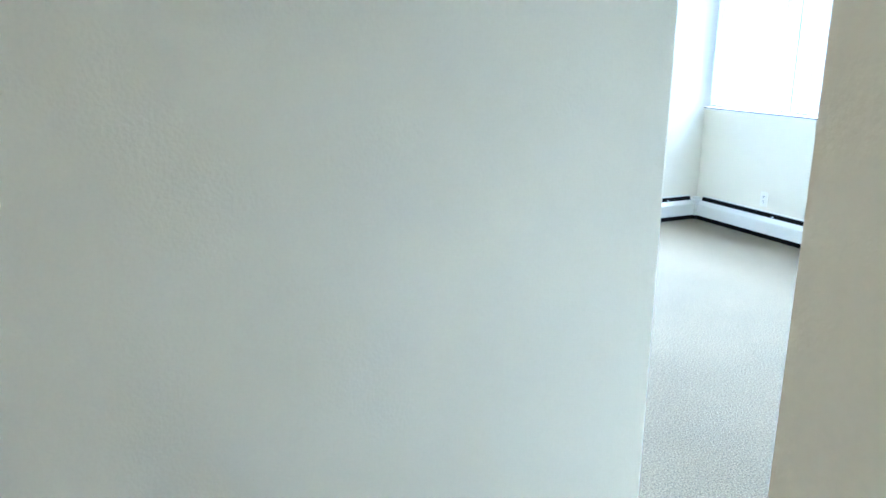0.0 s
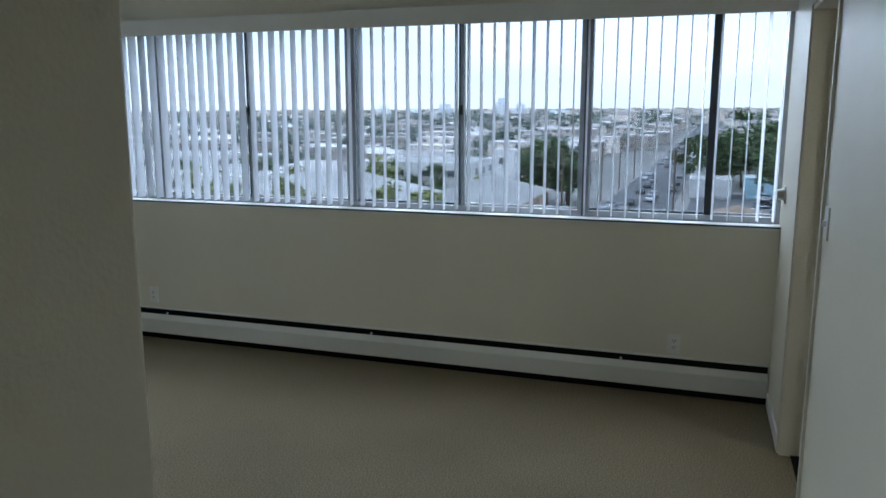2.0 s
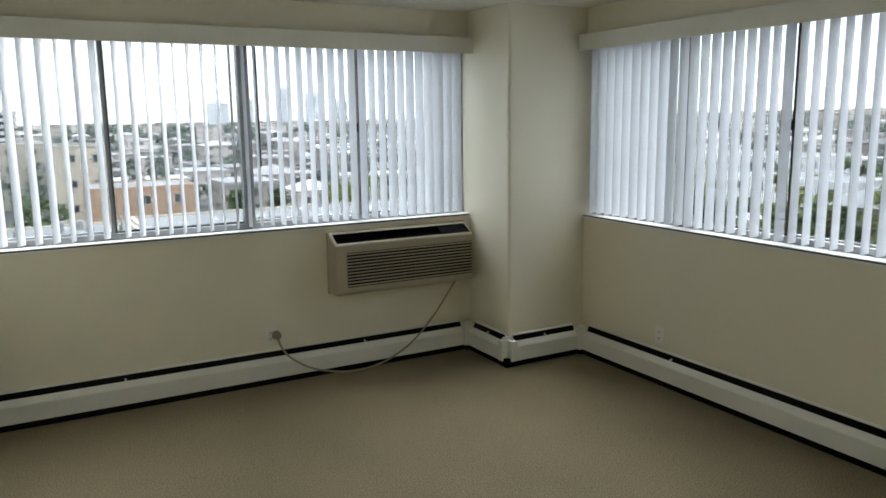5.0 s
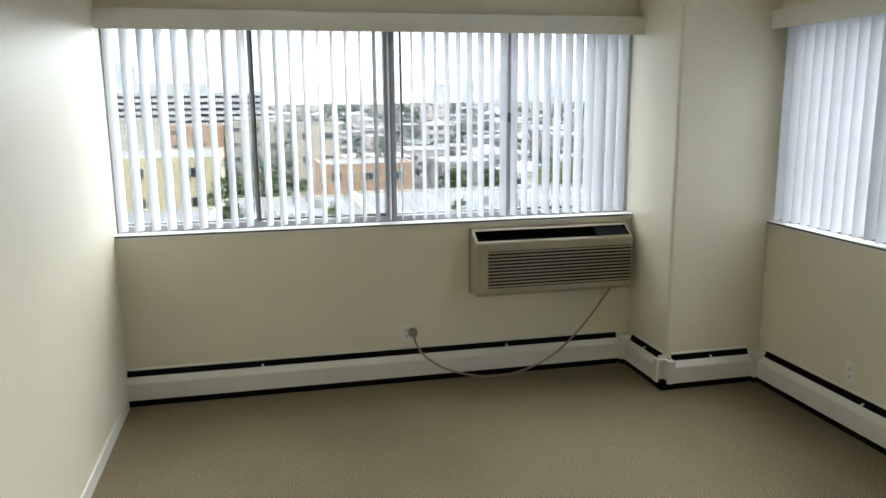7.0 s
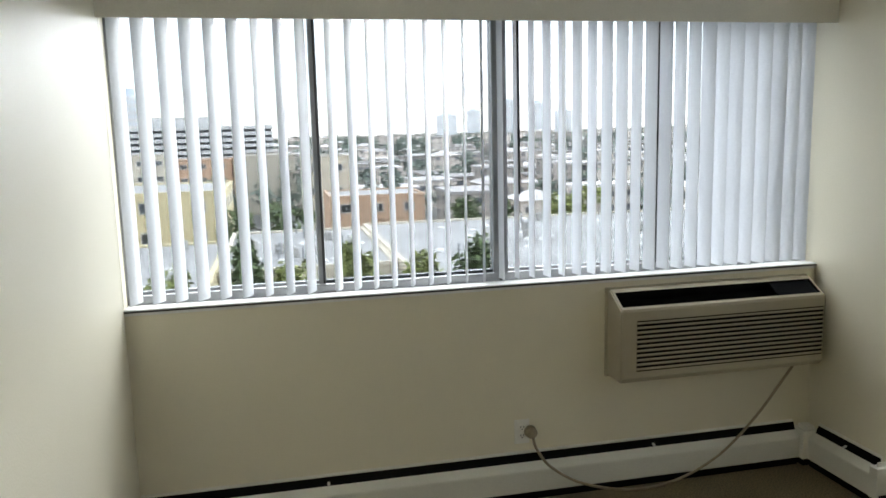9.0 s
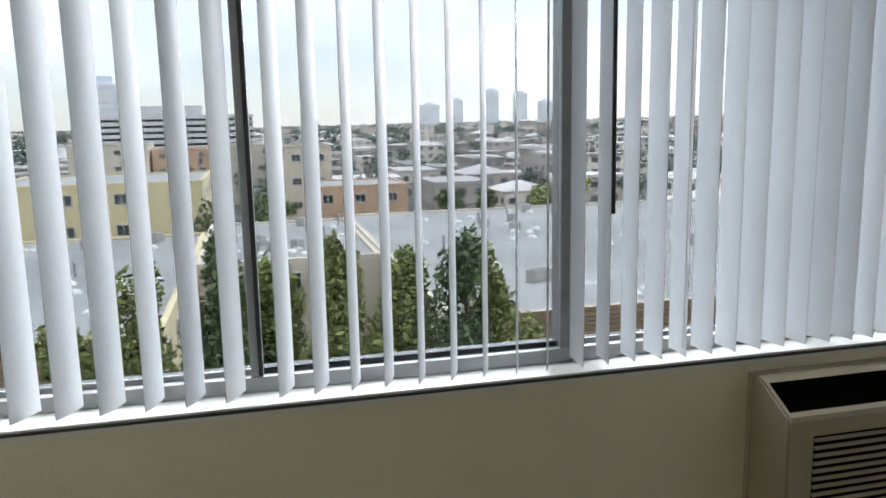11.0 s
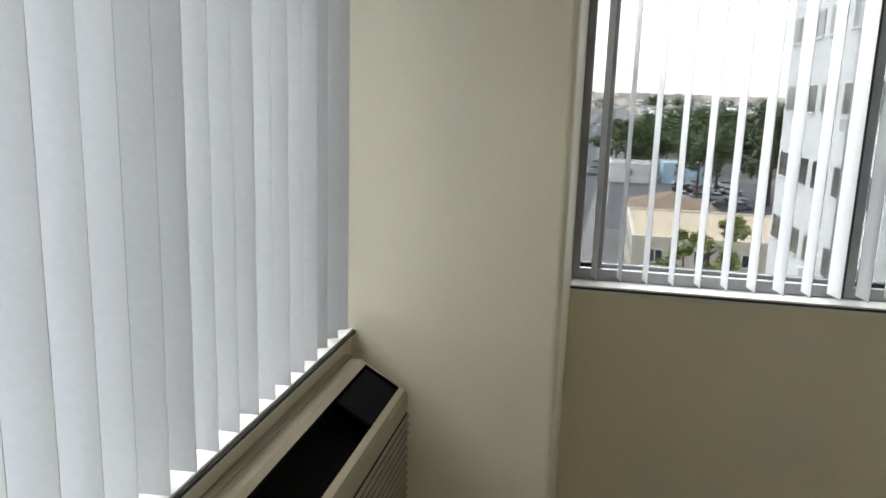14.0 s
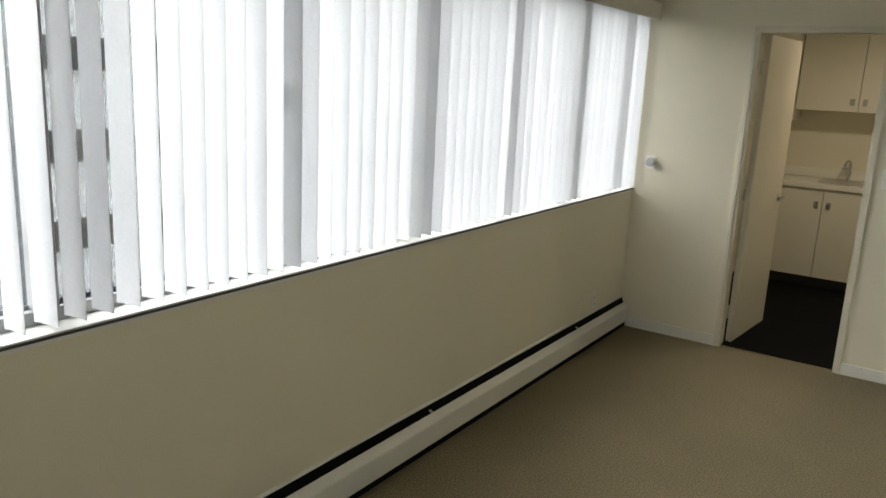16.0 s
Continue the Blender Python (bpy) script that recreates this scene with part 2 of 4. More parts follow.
# ---- windows ----
def window(name, axis, ends, mullions, stiles, label):
    """A band of sliding aluminium windows. axis: the level axis along which it runs; the glass stands outside the wall's inner face."""
    def flip(u0, d0, z0, u1, d1, z1, bevel=0.0):
        return box_mesh(u0, d0, z0, u1, d1, z1, bevel=bevel) if axis == "x" else box_mesh(d0, u0, z0, d1, u1, z1, bevel=bevel)
    lo, hi = ends
    top = thing(name, (0, 0, 0), label, "window", kind="structure")
    part("window_sill", flip(lo, -0.003, SILL_Z - 0.025, hi, 0.2, SILL_Z, 0.002), SILL, top, "white painted sill")
    # dark strip imitates the shade line along the sill's front edge
    part("sill_edge", flip(lo, -0.009, SILL_Z - 0.012, hi, -0.0035, SILL_Z - 0.005), SLOT, top, "thin dark strip painted as the sill edge's shade")
    for d0, d1, z in ((0.085, 0.112, 0.038), (0.118, 0.15, 0.05)):
        part("bottom_rail", flip(lo, d0, SILL_Z, hi, d1, SILL_Z + z, 0.003), ALUMINIUM, top)
        part("top_rail", flip(lo, d0, HEAD_Z - z, hi, d1, HEAD_Z, 0.003), ALUMINIUM, top)
    for u in (lo + 0.0125, hi - 0.0125):
        part("jamb", flip(u - 0.0125, 0.08, SILL_Z + 0.002, u + 0.0125, 0.156, HEAD_Z - 0.002, 0.002), ALUMINIUM, top)
    for u in mullions:
        m = part("mullion", flip(u - 0.034, 0.086, SILL_Z + 0.001, u + 0.034, 0.15, HEAD_Z - 0.001, 0.004), ALUMINIUM, top)
        part("mullion_groove", flip(u - 0.006, 0.083, SILL_Z + 0.003, u + 0.006, 0.0875, HEAD_Z - 0.003), DARK_ALUMINIUM, m)
    for u, width, mat, latch in stiles:
        s = part("sash_stile", flip(u - width / 2, 0.088, SILL_Z + 0.0385, u + width / 2, 0.13, HEAD_Z - 0.0385, 0.003), mat, top)
        part("sash_seal", flip(u + width / 2 - 0.012, 0.084, SILL_Z + 0.04, u + width / 2 - 0.002, 0.0885, HEAD_Z - 0.04), SLOT, s)
        if latch:
            part("latch", flip(u - 0.016, 0.066, 1.615, u + 0.012, 0.0875, 1.675, 0.004), SLOT, s, "black sash latch")
    cuts = sorted([lo] + list(mullions) + [s[0] for s in stiles] + [hi])
    for i, (a, b) in enumerate(zip(cuts, cuts[1:])):
        d = 0.1 if i % 2 else 0.122
        pane = part("pane", flip(a, d, SILL_Z + 0.02, b, d + 0.004, HEAD_Z - 0.02), GLASS, top)
        pane.visible_shadow = False
    return top


window("window_1", "y", (SOUTH, COL_Y), (-1.35, -2.876, -4.4),
       ((-0.6, 0.03, ALUMINIUM, False), (-2.115, 0.034, ALUMINIUM, True), (-3.632, 0.034, ALUMINIUM, True), (-5.115, 0.05, DARK_ALUMINIUM, True)),
       "long band of sliding aluminium windows over the city")
window("window_2", "x", (WEST, COL_X), (-2.228,),
       ((-3.035, 0.03, ALUMINIUM, False), (-1.465, 0.03, ALUMINIUM, True)),
       "band of sliding aluminium windows over the roofs")


# ---- vertical blinds ----
def vane_mesh():
    """One curved vinyl vane, 89 mm wide, hanging from its top at the origin; its width lies along y."""
    bm = bmesh.new()
    length, rows = 1.135, []
    for back in (0, 1):
        for k in range(7):
            v = -1 + 2 * k / 6
            x = 0.004 * (1 - v * v) + 0.0012 * back
            rows.append((bm.verts.new((x, 0.0445 * v, 0)), bm.verts.new((x, 0.0445 * v, -length))))
    for k in range(6):
        a, b, c, d = rows[k], rows[k + 1], rows[7 + k], rows[8 + k]
        for f in (bm.faces.new((a[0], a[1], b[1], b[0])), bm.faces.new((c[0], d[0], d[1], c[1]))):
            f.smooth = True
    for k in (0, 6):
        a, c = rows[k], rows[7 + k]
        bm.faces.new([bm.verts.new(v.co) for v in (a[0], c[0], c[1], a[1])])
    data = bpy.data.meshes.new("vane")
    bm.to_mesh(data)
    bm.free()
    data.materials.append(VANE)
    return data


VANE_DATA = vane_mesh()
turns = random.Random(5)


def blind(axis, ends, places, turn, label):
    """Vertical blind: a boxed valance, a headrail and the vanes. turn(u): degrees from square to the window."""
    lo, hi = ends
    def flip(u0, d0, z0, u1, d1, z1, bevel=0.0):
        return box_mesh(u0, d0, z0, u1, d1, z1, bevel=bevel) if axis == "x" else box_mesh(d0, u0, z0, d1, u1, z1, bevel=bevel)
    top = thing("vertical_blind", (0, 0, 0), label, "blind", "window blinds")
    part("valance", flip(lo, -0.075, 2.142, hi, -0.066, 2.25, 0.002), TRIM, top, "flat white valance board")
    part("valance_top", flip(lo, -0.066, 2.242, hi, -0.002, 2.25), TRIM, top)
    part("headrail", flip(lo + 0.02, -0.025, 2.185, hi - 0.02, 0.02, 2.225, 0.003), ALUMINIUM, top)
    for u in places:
        v = new("vane", VANE_DATA)
        v.parent = top
        a = turn(u) + turns.uniform(-4, 4)
        if axis == "x":
            v.matrix_basis = pose(u, 0.022, 2.165, 0, 0, -a)
        else:
            v.matrix_basis = pose(0.022, u, 2.165, 0, 0, -90 + a)
    return top


def north_turn(u):
    return 24 if u < -2.25 else (2 - 20 * (u + 2.2) / 1.5 if u < -0.92 else -44)


# unevenly drawn: wider apart at the west end, bunched at the column
north_places = [-3.789 + 0.088 * k for k in range(9)] + [-2.97 + 0.0805 * k for k in range(9)] + [-2.245 + 0.0715 * k for k in range(22)]
east_places = [-0.591 - 0.0797 * k for k in range(62)]
north_blind = blind("x", (WEST + 0.004, COL_X - 0.004), north_places, north_turn, "white vertical vane blind, partly opened, with a flat valance")
blind("y", (SOUTH + 0.004, COL_Y - 0.004), east_places, lambda u: 8 if u > -3.64 else 2, "long white vertical vane blind, opened, with a flat valance")


# control wand and bead chain of the shorter blind
bm = bmesh.new()
tube(bm, [(-2.176, -0.032, 1.415), (-2.177, -0.03, 1.8), (-2.178, -0.028, 2.2)], 0.0055)
part("wand", bm, DARK_ALUMINIUM, north_blind, "dark slim control wand", True)
bm = bmesh.new()
for k in range(175):
    z = 1.06 + 0.0064 * k
    bmesh.ops.create_uvsphere(bm, u_segments=6, v_segments=4, radius=0.0024, matrix=Matrix.Translation((-1.977 + 0.004 * math.sin(1.3 * z), -0.03, z)))
tube(bm, [(-1.977 + 0.004 * math.sin(1.3 * z), -0.03, z) for z in (1.06, 1.4, 1.8, 2.18)], 0.0007, 5)
part("bead_chain", bm, TRIM, north_blind, "white bead chain")


# ---- baseboard heaters ----
def heater(axis, a, b, base, way, label):
    """Fin-tube baseboard heater along axis from a to b on the wall plane base; way: +1 or -1 from the wall into the room."""
    def profile(points):
        bm = bmesh.new()
        extrude_profile(bm, [(base + way * u, z) for u, z in points], axis, a, b)
        return bm
    top = thing("baseboard_heater", (0, 0, 0), label, "heater", "baseboard heaters")
    part("back_plate", profile([(0.0, 0.03), (0.008, 0.03), (0.008, 0.214), (0.0, 0.22)]), HEATER, top)
    # the slot's shade is painted on as a near-black strip
    part("slot", profile([(0.008, 0.15), (0.028, 0.15), (0.028, 0.164), (0.0085, 0.208)]), RECESS_SHADE, top, "near-black strip painted for the slot's shade")
    part("cover", profile([(0.029, 0.175), (0.033, 0.177), (0.062, 0.146), (0.064, 0.138), (0.062, 0.042), (0.056, 0.042), (0.058, 0.136), (0.029, 0.167)]), HEATER, top, "sloped enamel cover")
    # solid near-black block imitates the shade under the cover
    part("kick_gap", profile([(0.008, 0.001), (0.05, 0.001), (0.05, 0.06), (0.008, 0.06)]), RECESS_SHADE, top, "near-black block painted as shade at the floor")
    count = max(1, int((b - a) / 1.25))
    for k in range(count):
        u = a + (k + 0.5) * (b - a) / count
        bm = bmesh.new()
        extrude_profile(bm, [(base + way * 0.009, 0.184), (base + way * 0.034, 0.178), (base + way * 0.034, 0.182), (base + way * 0.009, 0.192)], axis, u - 0.006, u + 0.006)
        part("bracket", bm, STEEL, top, "small metal bracket in the slot")
    return top


def corner_cover(x0, y0, x1, y1, rounded):
    """Plain enamel sleeve over the joint of two heaters."""
    bm = bmesh.new()
    box(bm, x0, y0, 0.042, x1, y1, 0.204)
    ups = [e for e in bm.edges if abs(e.verts[0].co.z - e.verts[1].co.z) > 0.1]
    if rounded:
        bmesh.ops.bevel(bm, geom=[e for e in ups if e.verts[0].co.x < x0 + 1e-3 and e.verts[0].co.y < y0 + 1e-3], offset=0.05, segments=6, affect="EDGES")
    edge = [e for e in bm.edges if all(v.co.z > 0.2 for v in e.verts)]
    bmesh.ops.bevel(bm, geom=edge, offset=0.02, segments=2, affect="EDGES")
    top = thing("heater_corner_cover", (0, 0, 0), "plain cream enamel corner sleeve of the heater", "heater cover", "heater corner covers")
    part("sleeve", bm, HEATER, top)
    # near-black block painted as shade under the sleeve
    part("kick_gap", box_mesh(x0 + 0.014, y0 + 0.014, 0.001, x1, y1, 0.06), RECESS_SHADE, top, "near-black block painted as shade at the floor")
    return top


heater("y", SOUTH + 0.01, COL_Y - 0.09, 0, -1, "long low cream baseboard heater under the window")
heater("x", WEST + 0.002, COL_X - 0.09, 0, -1, "low cream baseboard heater under the window")
heater("y", COL_Y + 0.03, -0.09, COL_X, -1, "short baseboard heater on the column")
heater("x", COL_X + 0.03, -0.09, COL_Y, -1, "short baseboard heater on the column")
corner_cover(COL_X - 0.09, -0.09, COL_X, 0, False)
corner_cover(-0.09, COL_Y - 0.09, 0, COL_Y, False)
corner_cover(COL_X - 0.067, COL_Y - 0.067, COL_X + 0.03, COL_Y + 0.03, True)


# ---- wall air conditioner ----
def air_conditioner():
    x0, x1 = -1.752, -0.712
    top = thing("air_conditioner", (x0, 0, 0.55), "beige through-wall air conditioner under the window", "air conditioner")
    def add(name, bm, mat, parent=top, label="", smooth=False):
        if parent is top:
            bmesh.ops.translate(bm, vec=(-x0, 0, -0.55), verts=bm.verts)
        return part(name, bm, mat, parent, label, smooth)
    bm = bmesh.new()
    outline = [(0, 0.55), (0, 0.958), (-0.048, 0.958), (-0.16, 0.892), (-0.166, 0.88), (-0.166, 0.575), (-0.15, 0.552)]
    faces = extrude_profile(bm, outline, "x", x0, x1)
    slope = max((f for f in faces if f.normal.z > 0.3 and f.normal.y < -0.3), key=lambda f: f.calc_area())
    bmesh.ops.inset_individual(bm, faces=[slope], thickness=0.022)
    moved = bmesh.ops.extrude_discrete_faces(bm, faces=[slope])["faces"]
    # recess floor and walls are coloured near-black to imitate deep shade
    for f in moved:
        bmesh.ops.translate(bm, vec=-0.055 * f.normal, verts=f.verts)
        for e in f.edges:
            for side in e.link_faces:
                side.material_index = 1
    front = max((f for f in bm.faces if f.normal.y < -0.95), key=lambda f: f.calc_area())
    sides = [e for e in bm.edges if abs(e.verts[0].co.x - e.verts[1].co.x) < 1e-5 and (e.verts[0].co.x < x0 + 1e-4 or e.verts[0].co.x > x1 - 1e-4)
             and min(v.co.y for v in e.verts) < -0.04]
    bmesh.ops.bevel(bm, geom=sides, offset=0.006, segments=2, affect="EDGES")
    add("case", bm, [AC_CASE, RECESS_SHADE], label="beige plastic case")
    gx0, gx1 = x0 + 0.075, x1 - 0.012
    # near-black sheet on the case front imitates the shaded grille opening
    add("grille_recess", box_mesh(gx0, -0.1675, 0.605, gx1, -0.1655, 0.838), RECESS_SHADE, label="near-black sheet painted as shade behind the louvers")
    for k in range(11):
        z = 0.61 + 0.0212 * k
        bm = bmesh.new()
        extrude_profile(bm, [(-0.167, z + 0.0035), (-0.172, z + 0.002), (-0.1735, z + 0.008), (-0.167, z + 0.0115)], "x", gx0, gx1)
        add("louver", bm, AC_CASE)
    bm = bmesh.new()
    extrude_profile(bm, [(-0.062, 0.938), (-0.066, 0.943), (-0.146, 0.896), (-0.143, 0.89)], "x", x1 - 0.235, x1 - 0.028)
    add("control_lid", bm, AC_DARK, label="smoked control lid")
    add("wall_sleeve", box_mesh(x0 - 0.006, -0.02, 0.545, x1 + 0.006, -0.0015, 0.964, bevel=0.002), AC_CASE)
    bm = bmesh.new()
    tube(bm, [(-0.83, -0.12, 0.556), (-0.9, -0.115, 0.46), (-1.02, -0.105, 0.3), (-1.2, -0.1, 0.13), (-1.42, -0.1, 0.03), (-1.66, -0.105, 0.012), (-1.9, -0.1, 0.07),
              (-2.05, -0.085, 0.16), (-2.11, -0.06, 0.24), (-2.125, -0.045, 0.295)], 0.0065)
    cord = add("power_cord", bm, CORD, label="beige power cord", smooth=True)
    bm = bmesh.new()
    made = bmesh.ops.create_cone(bm, segments=16, radius1=0.03, radius2=0.026, depth=0.03, cap_ends=True)["verts"]
    bmesh.ops.rotate(bm, verts=made, cent=(0, 0, 0), matrix=Matrix.Rotation(radians(90), 3, "X"))
    bmesh.ops.translate(bm, vec=(-2.128 - x0, -0.026, 0.315 - 0.55), verts=made)
    part("plug", bm, CORD, cord, "round moulded plug", True)
    return top


air_conditioner()


# ---- outlets, switch, thermostat ----
def wall_plate(name, place, facing, label, category, slots):
    """A small cover plate; facing: degrees by which its face, -y, is turned."""
    top = thing(name, (0, 0, 0), label, category)
    top.matrix_basis = pose(*place, 0, 0, facing)
    part("plate", box_mesh(-0.036, -0.006, -0.058, 0.036, 0, 0.058, bevel=0.002), PLATE, top)
    if slots:
        for z in (-0.02, 0.02):
            body = part("socket", box_mesh(-0.017, -0.0085, z - 0.014, 0.017, -0.005, z + 0.014, bevel=0.0015), PLATE, top)
            for x, w in ((-0.007, 0.0016), (0.007, 0.0016)):
                part("slot", box_mesh(x - w, -0.0092, z - 0.002, x + w, -0.008, z + 0.008), SLOT, body)
            part("slot", box_mesh(-0.003, -0.0092, z - 0.01, 0.003, -0.008, z - 0.005), SLOT, body)
    else:
        part("toggle", box_mesh(-0.005, -0.018, -0.012, 0.005, -0.005, 0.01, bevel=0.002), PLATE, top)
    return top


wall_plate("outlet", (-2.165, 0, 0.315), 0, "ivory double wall outlet with the plug of the cord", "outlet", True)
wall_plate("outlet", (0, -4.97, 0.295), -90, "ivory double wall outlet above the heater", "outlet", True)
wall_plate("outlet", (0, -1.296, 0.311), -90, "ivory double wall outlet above the heater", "outlet", True)
wall_plate("light_switch", (-1.55, SOUTH, 1.24), 180, "ivory light switch beside the kitchen door", "switch", False)

thermostat = thing("thermostat", (-0.115, SOUTH, 1.2), "small round ivory thermostat on a wall plate", "thermostat")
part("back_plate", box_mesh(-0.035, 0, -0.045, 0.035, 0.008, 0.045, bevel=0.003), PLATE, thermostat)
bm = bmesh.new()
made = bmesh.ops.create_cone(bm, segments=20, radius1=0.032, radius2=0.026, depth=0.034, cap_ends=True)["verts"]
bmesh.ops.rotate(bm, verts=made, cent=(0, 0, 0), matrix=Matrix.Rotation(radians(-90), 3, "X"))
bmesh.ops.translate(bm, vec=(0, 0.025, 0), verts=made)
part("dial", bm, STEEL, thermostat, "grey metal dial")


# ---- kitchen door ----
def kitchen_door():
    """Open door leaf, hinged at the window side, swung into the kitchen."""
    door = thing("door_1", (0, 0, 0), "cream flush door standing open into the kitchen", "door", kind="structure")
    door.matrix_basis = pose(DOOR_E - 0.046, SOUTH - 0.118, 0, 0, 0, -95)
    part("leaf", box_mesh(0.003, -0.02, 0.012, 0.71, 0.02, DOOR_H - 0.024, bevel=0.002), DOOR_PAINT, door)
    for side in (-1, 1):
        bm = bmesh.new()
        made = bmesh.ops.create_cone(bm, segments=18, radius1=0.03, radius2=0.028, depth=0.01, cap_ends=True)["verts"]
        bmesh.ops.rotate(bm, verts=made, cent=(0, 0, 0), matrix=Matrix.Rotation(radians(90), 3, "X"))
        bmesh.ops.translate(bm, vec=(0.645, side * 0.025, 0.97), verts=made)
        tube(bm, [(0.645, side * 0.028, 0.97), (0.645, side * 0.055, 0.97), (0.635, side * 0.06, 0.97), (0.55, side * 0.06, 0.968)], 0.009)
        part("door_handle", bm, STEEL, door, "steel lever handle", True)
    for z in (0.22, 1.03, 1.86):
        bm = bmesh.new()
        made = bmesh.ops.create_cone(bm, segments=10, radius1=0.007, radius2=0.007, depth=0.09, cap_ends=True)["verts"]
        bmesh.ops.translate(bm, vec=(0, 0.024, z), verts=made)
        part("hinge", bm, STEEL, door)
    return door


kitchen_door()
bm = bmesh.new()
for x in (DOOR_E - 0.02, DOOR_W):
    box(bm, x, SOUTH - 0.102, 0, x + 0.02, SOUTH + 0.003, DOOR_H - 0.02)
box(bm, DOOR_W, SOUTH - 0.102, DOOR_H - 0.02, DOOR_E, SOUTH + 0.003, DOOR_H)
for x0, x1 in ((DOOR_E, DOOR_E + 0.02), (DOOR_W - 0.02, DOOR_W)):
    box(bm, x0, SOUTH, 0, x1, SOUTH + 0.011, DOOR_H + 0.02)
box(bm, DOOR_W, SOUTH, DOOR_H, DOOR_E, SOUTH + 0.011, DOOR_H + 0.02)
structure("door_frame", bm, DOOR_PAINT, "cream painted door frame with flat casing")


# ---- kitchen units ----
def cabinet(name, x0, x1, y0, y1, z0, z1, doors, knob_z, label, group):
    """Cabinet with its front at y1; doors: x positions of the joints."""
    top = thing(name, (x0, y0, z0), label, "cabinet", group)
    def add(n, bm, mat, parent=top, lab=""):
        bmesh.ops.translate(bm, vec=(-x0, -y0, -z0), verts=bm.verts)
        return part(n, bm, mat, parent, lab)
    add("body", box_mesh(x0, y0, z0, x1, y1 - 0.02, z1, bevel=0.002), CABINET)
    edges = [x0] + list(doors) + [x1]
    for i, (a, b) in enumerate(zip(edges, edges[1:])):
        d = add("door", box_mesh(a + 0.003, y1 - 0.019, z0 + 0.004, b - 0.003, y1, z1 - 0.004, bevel=0.003), CABINET)
        kx = b - 0.05 if i % 2 == 0 else a + 0.05
        bm = box_mesh(kx - 0.018, y1, knob_z - 0.03, kx + 0.018, y1 + 0.012, knob_z + 0.03, bevel=0.004)
        add("handle", bm, STEEL, d, "small metal pull")
    return top


KF = -7.72
cabinet("base_cabinet", -1.44, -0.44, KITCHEN_S, KF, 0.1, 0.9, (-0.94,), 0.76, "white two-door kitchen base cabinet under the sink", "kitchen base cabinets")
cabinet("base_cabinet", -2.4, -1.444, KITCHEN_S, KF, 0.1, 0.9, (-1.92,), 0.76, "white two-door kitchen base cabinet", "kitchen base cabinets")
cabinet("wall_cabinet", -1.55, -0.56, KITCHEN_S, -7.98, 1.57, 2.4, (-1.07,), 1.66, "white two-door kitchen wall cabinet", "kitchen wall cabinets")
cabinet("wall_cabinet", -2.5, -1.554, KITCHEN_S, -7.98, 1.57, 2.4, (-2.03,), 1.66, "white two-door kitchen wall cabinet", "kitchen wall cabinets")
cabinet("wall_cabinet", -0.555, KITCHEN_E, KITCHEN_S, -7.72, 1.47, 2.4, (), 1.6, "narrow deeper white kitchen wall cabinet", "kitchen wall cabinets")
tagged(link_mesh("kick_board", box_mesh(-2.4, KITCHEN_S, 0.007, -0.44, KF - 0.05, 0.1), SLOT), "dark kick board under the base cabinets", "kick board")
counter = thing("worktop", (-1.4, -8.0, 0.9), "white laminate kitchen worktop with an upstand", "worktop")
part("top", box_mesh(-1.05, KITCHEN_S + 8.0, 0, 1.14, KF + 8.02, 0.045, bevel=0.006), COUNTER, counter)
part("upstand", box_mesh(-1.05, KITCHEN_S + 8.0, 0.046, 1.14, KITCHEN_S + 8.018, 0.14, bevel=0.003), COUNTER, counter)
sink = thing("kitchen_sink", (-1.12, -8.0, 0.947), "steel inset kitchen sink", "sink")
bm = bmesh.new()
rim = box(bm, -0.26, -0.2, -0.0, 0.26, 0.2, 0.006)
upper = max(bm.faces, key=lambda f: f.calc_center_median().z)
bmesh.ops.inset_individual(bm, faces=[upper], thickness=0.03)
bmesh.ops.translate(bm, vec=(0, 0, -0.005), verts=upper.verts)
part("basin", bm, STEEL, sink)
faucet = thing("faucet", (-1.06, -8.23, 0.947), "chrome kitchen faucet with a swan neck", "faucet")
bm = bmesh.new()
tube(bm, [(0, 0, 0), (0, 0, 0.12), (0.0, 0.03, 0.17), (0.02, 0.1, 0.18), (0.03, 0.15, 0.15)], 0.012)
part("spout", bm, STEEL, faucet, "", True)
part("lever", box_mesh(-0.008, -0.012, 0.1, 0.07, 0.012, 0.118, bevel=0.004), STEEL, faucet)


# ---- ceiling lamps of the hall and the kitchen ----
LAMP_SHADE = material("opal_glass_shade", (0.8, 0.78, 0.72), 0.4, 5, 0.02)


def ceiling_lamp(x, y, watts, colour, label):
    top = thing("ceiling_light", (x, y, TOP), label, "ceiling light", "ceiling lights")
    bm = bmesh.new()
    bmesh.ops.create_cone(bm, segments=24, radius1=0.15, radius2=0.16, depth=0.03, cap_ends=True, matrix=Matrix.Translation((0, 0, -0.015)))
    part("base", bm, TRIM, top)
    bm = bmesh.new()
    bmesh.ops.create_cone(bm, segments=24, radius1=0.1, radius2=0.14, depth=0.04, cap_ends=True, matrix=Matrix.Translation((0, 0, -0.05)))
    part("shade", bm, LAMP_SHADE, top, "opal glass shade", True)
    lamp = new("lamp", bpy.data.lights.new("lamp", "AREA"))
    lamp.data.shape, lamp.data.size, lamp.data.energy, lamp.data.color = "DISK", 0.24, watts, colour
    lamp.matrix_basis = Matrix.Translation((x, y, TOP - 0.085))
    return top


ceiling_lamp(-5.25, -6.35, HALL_WATTS, (1.0, 0.74, 0.45), "round ceiling light of the hall")
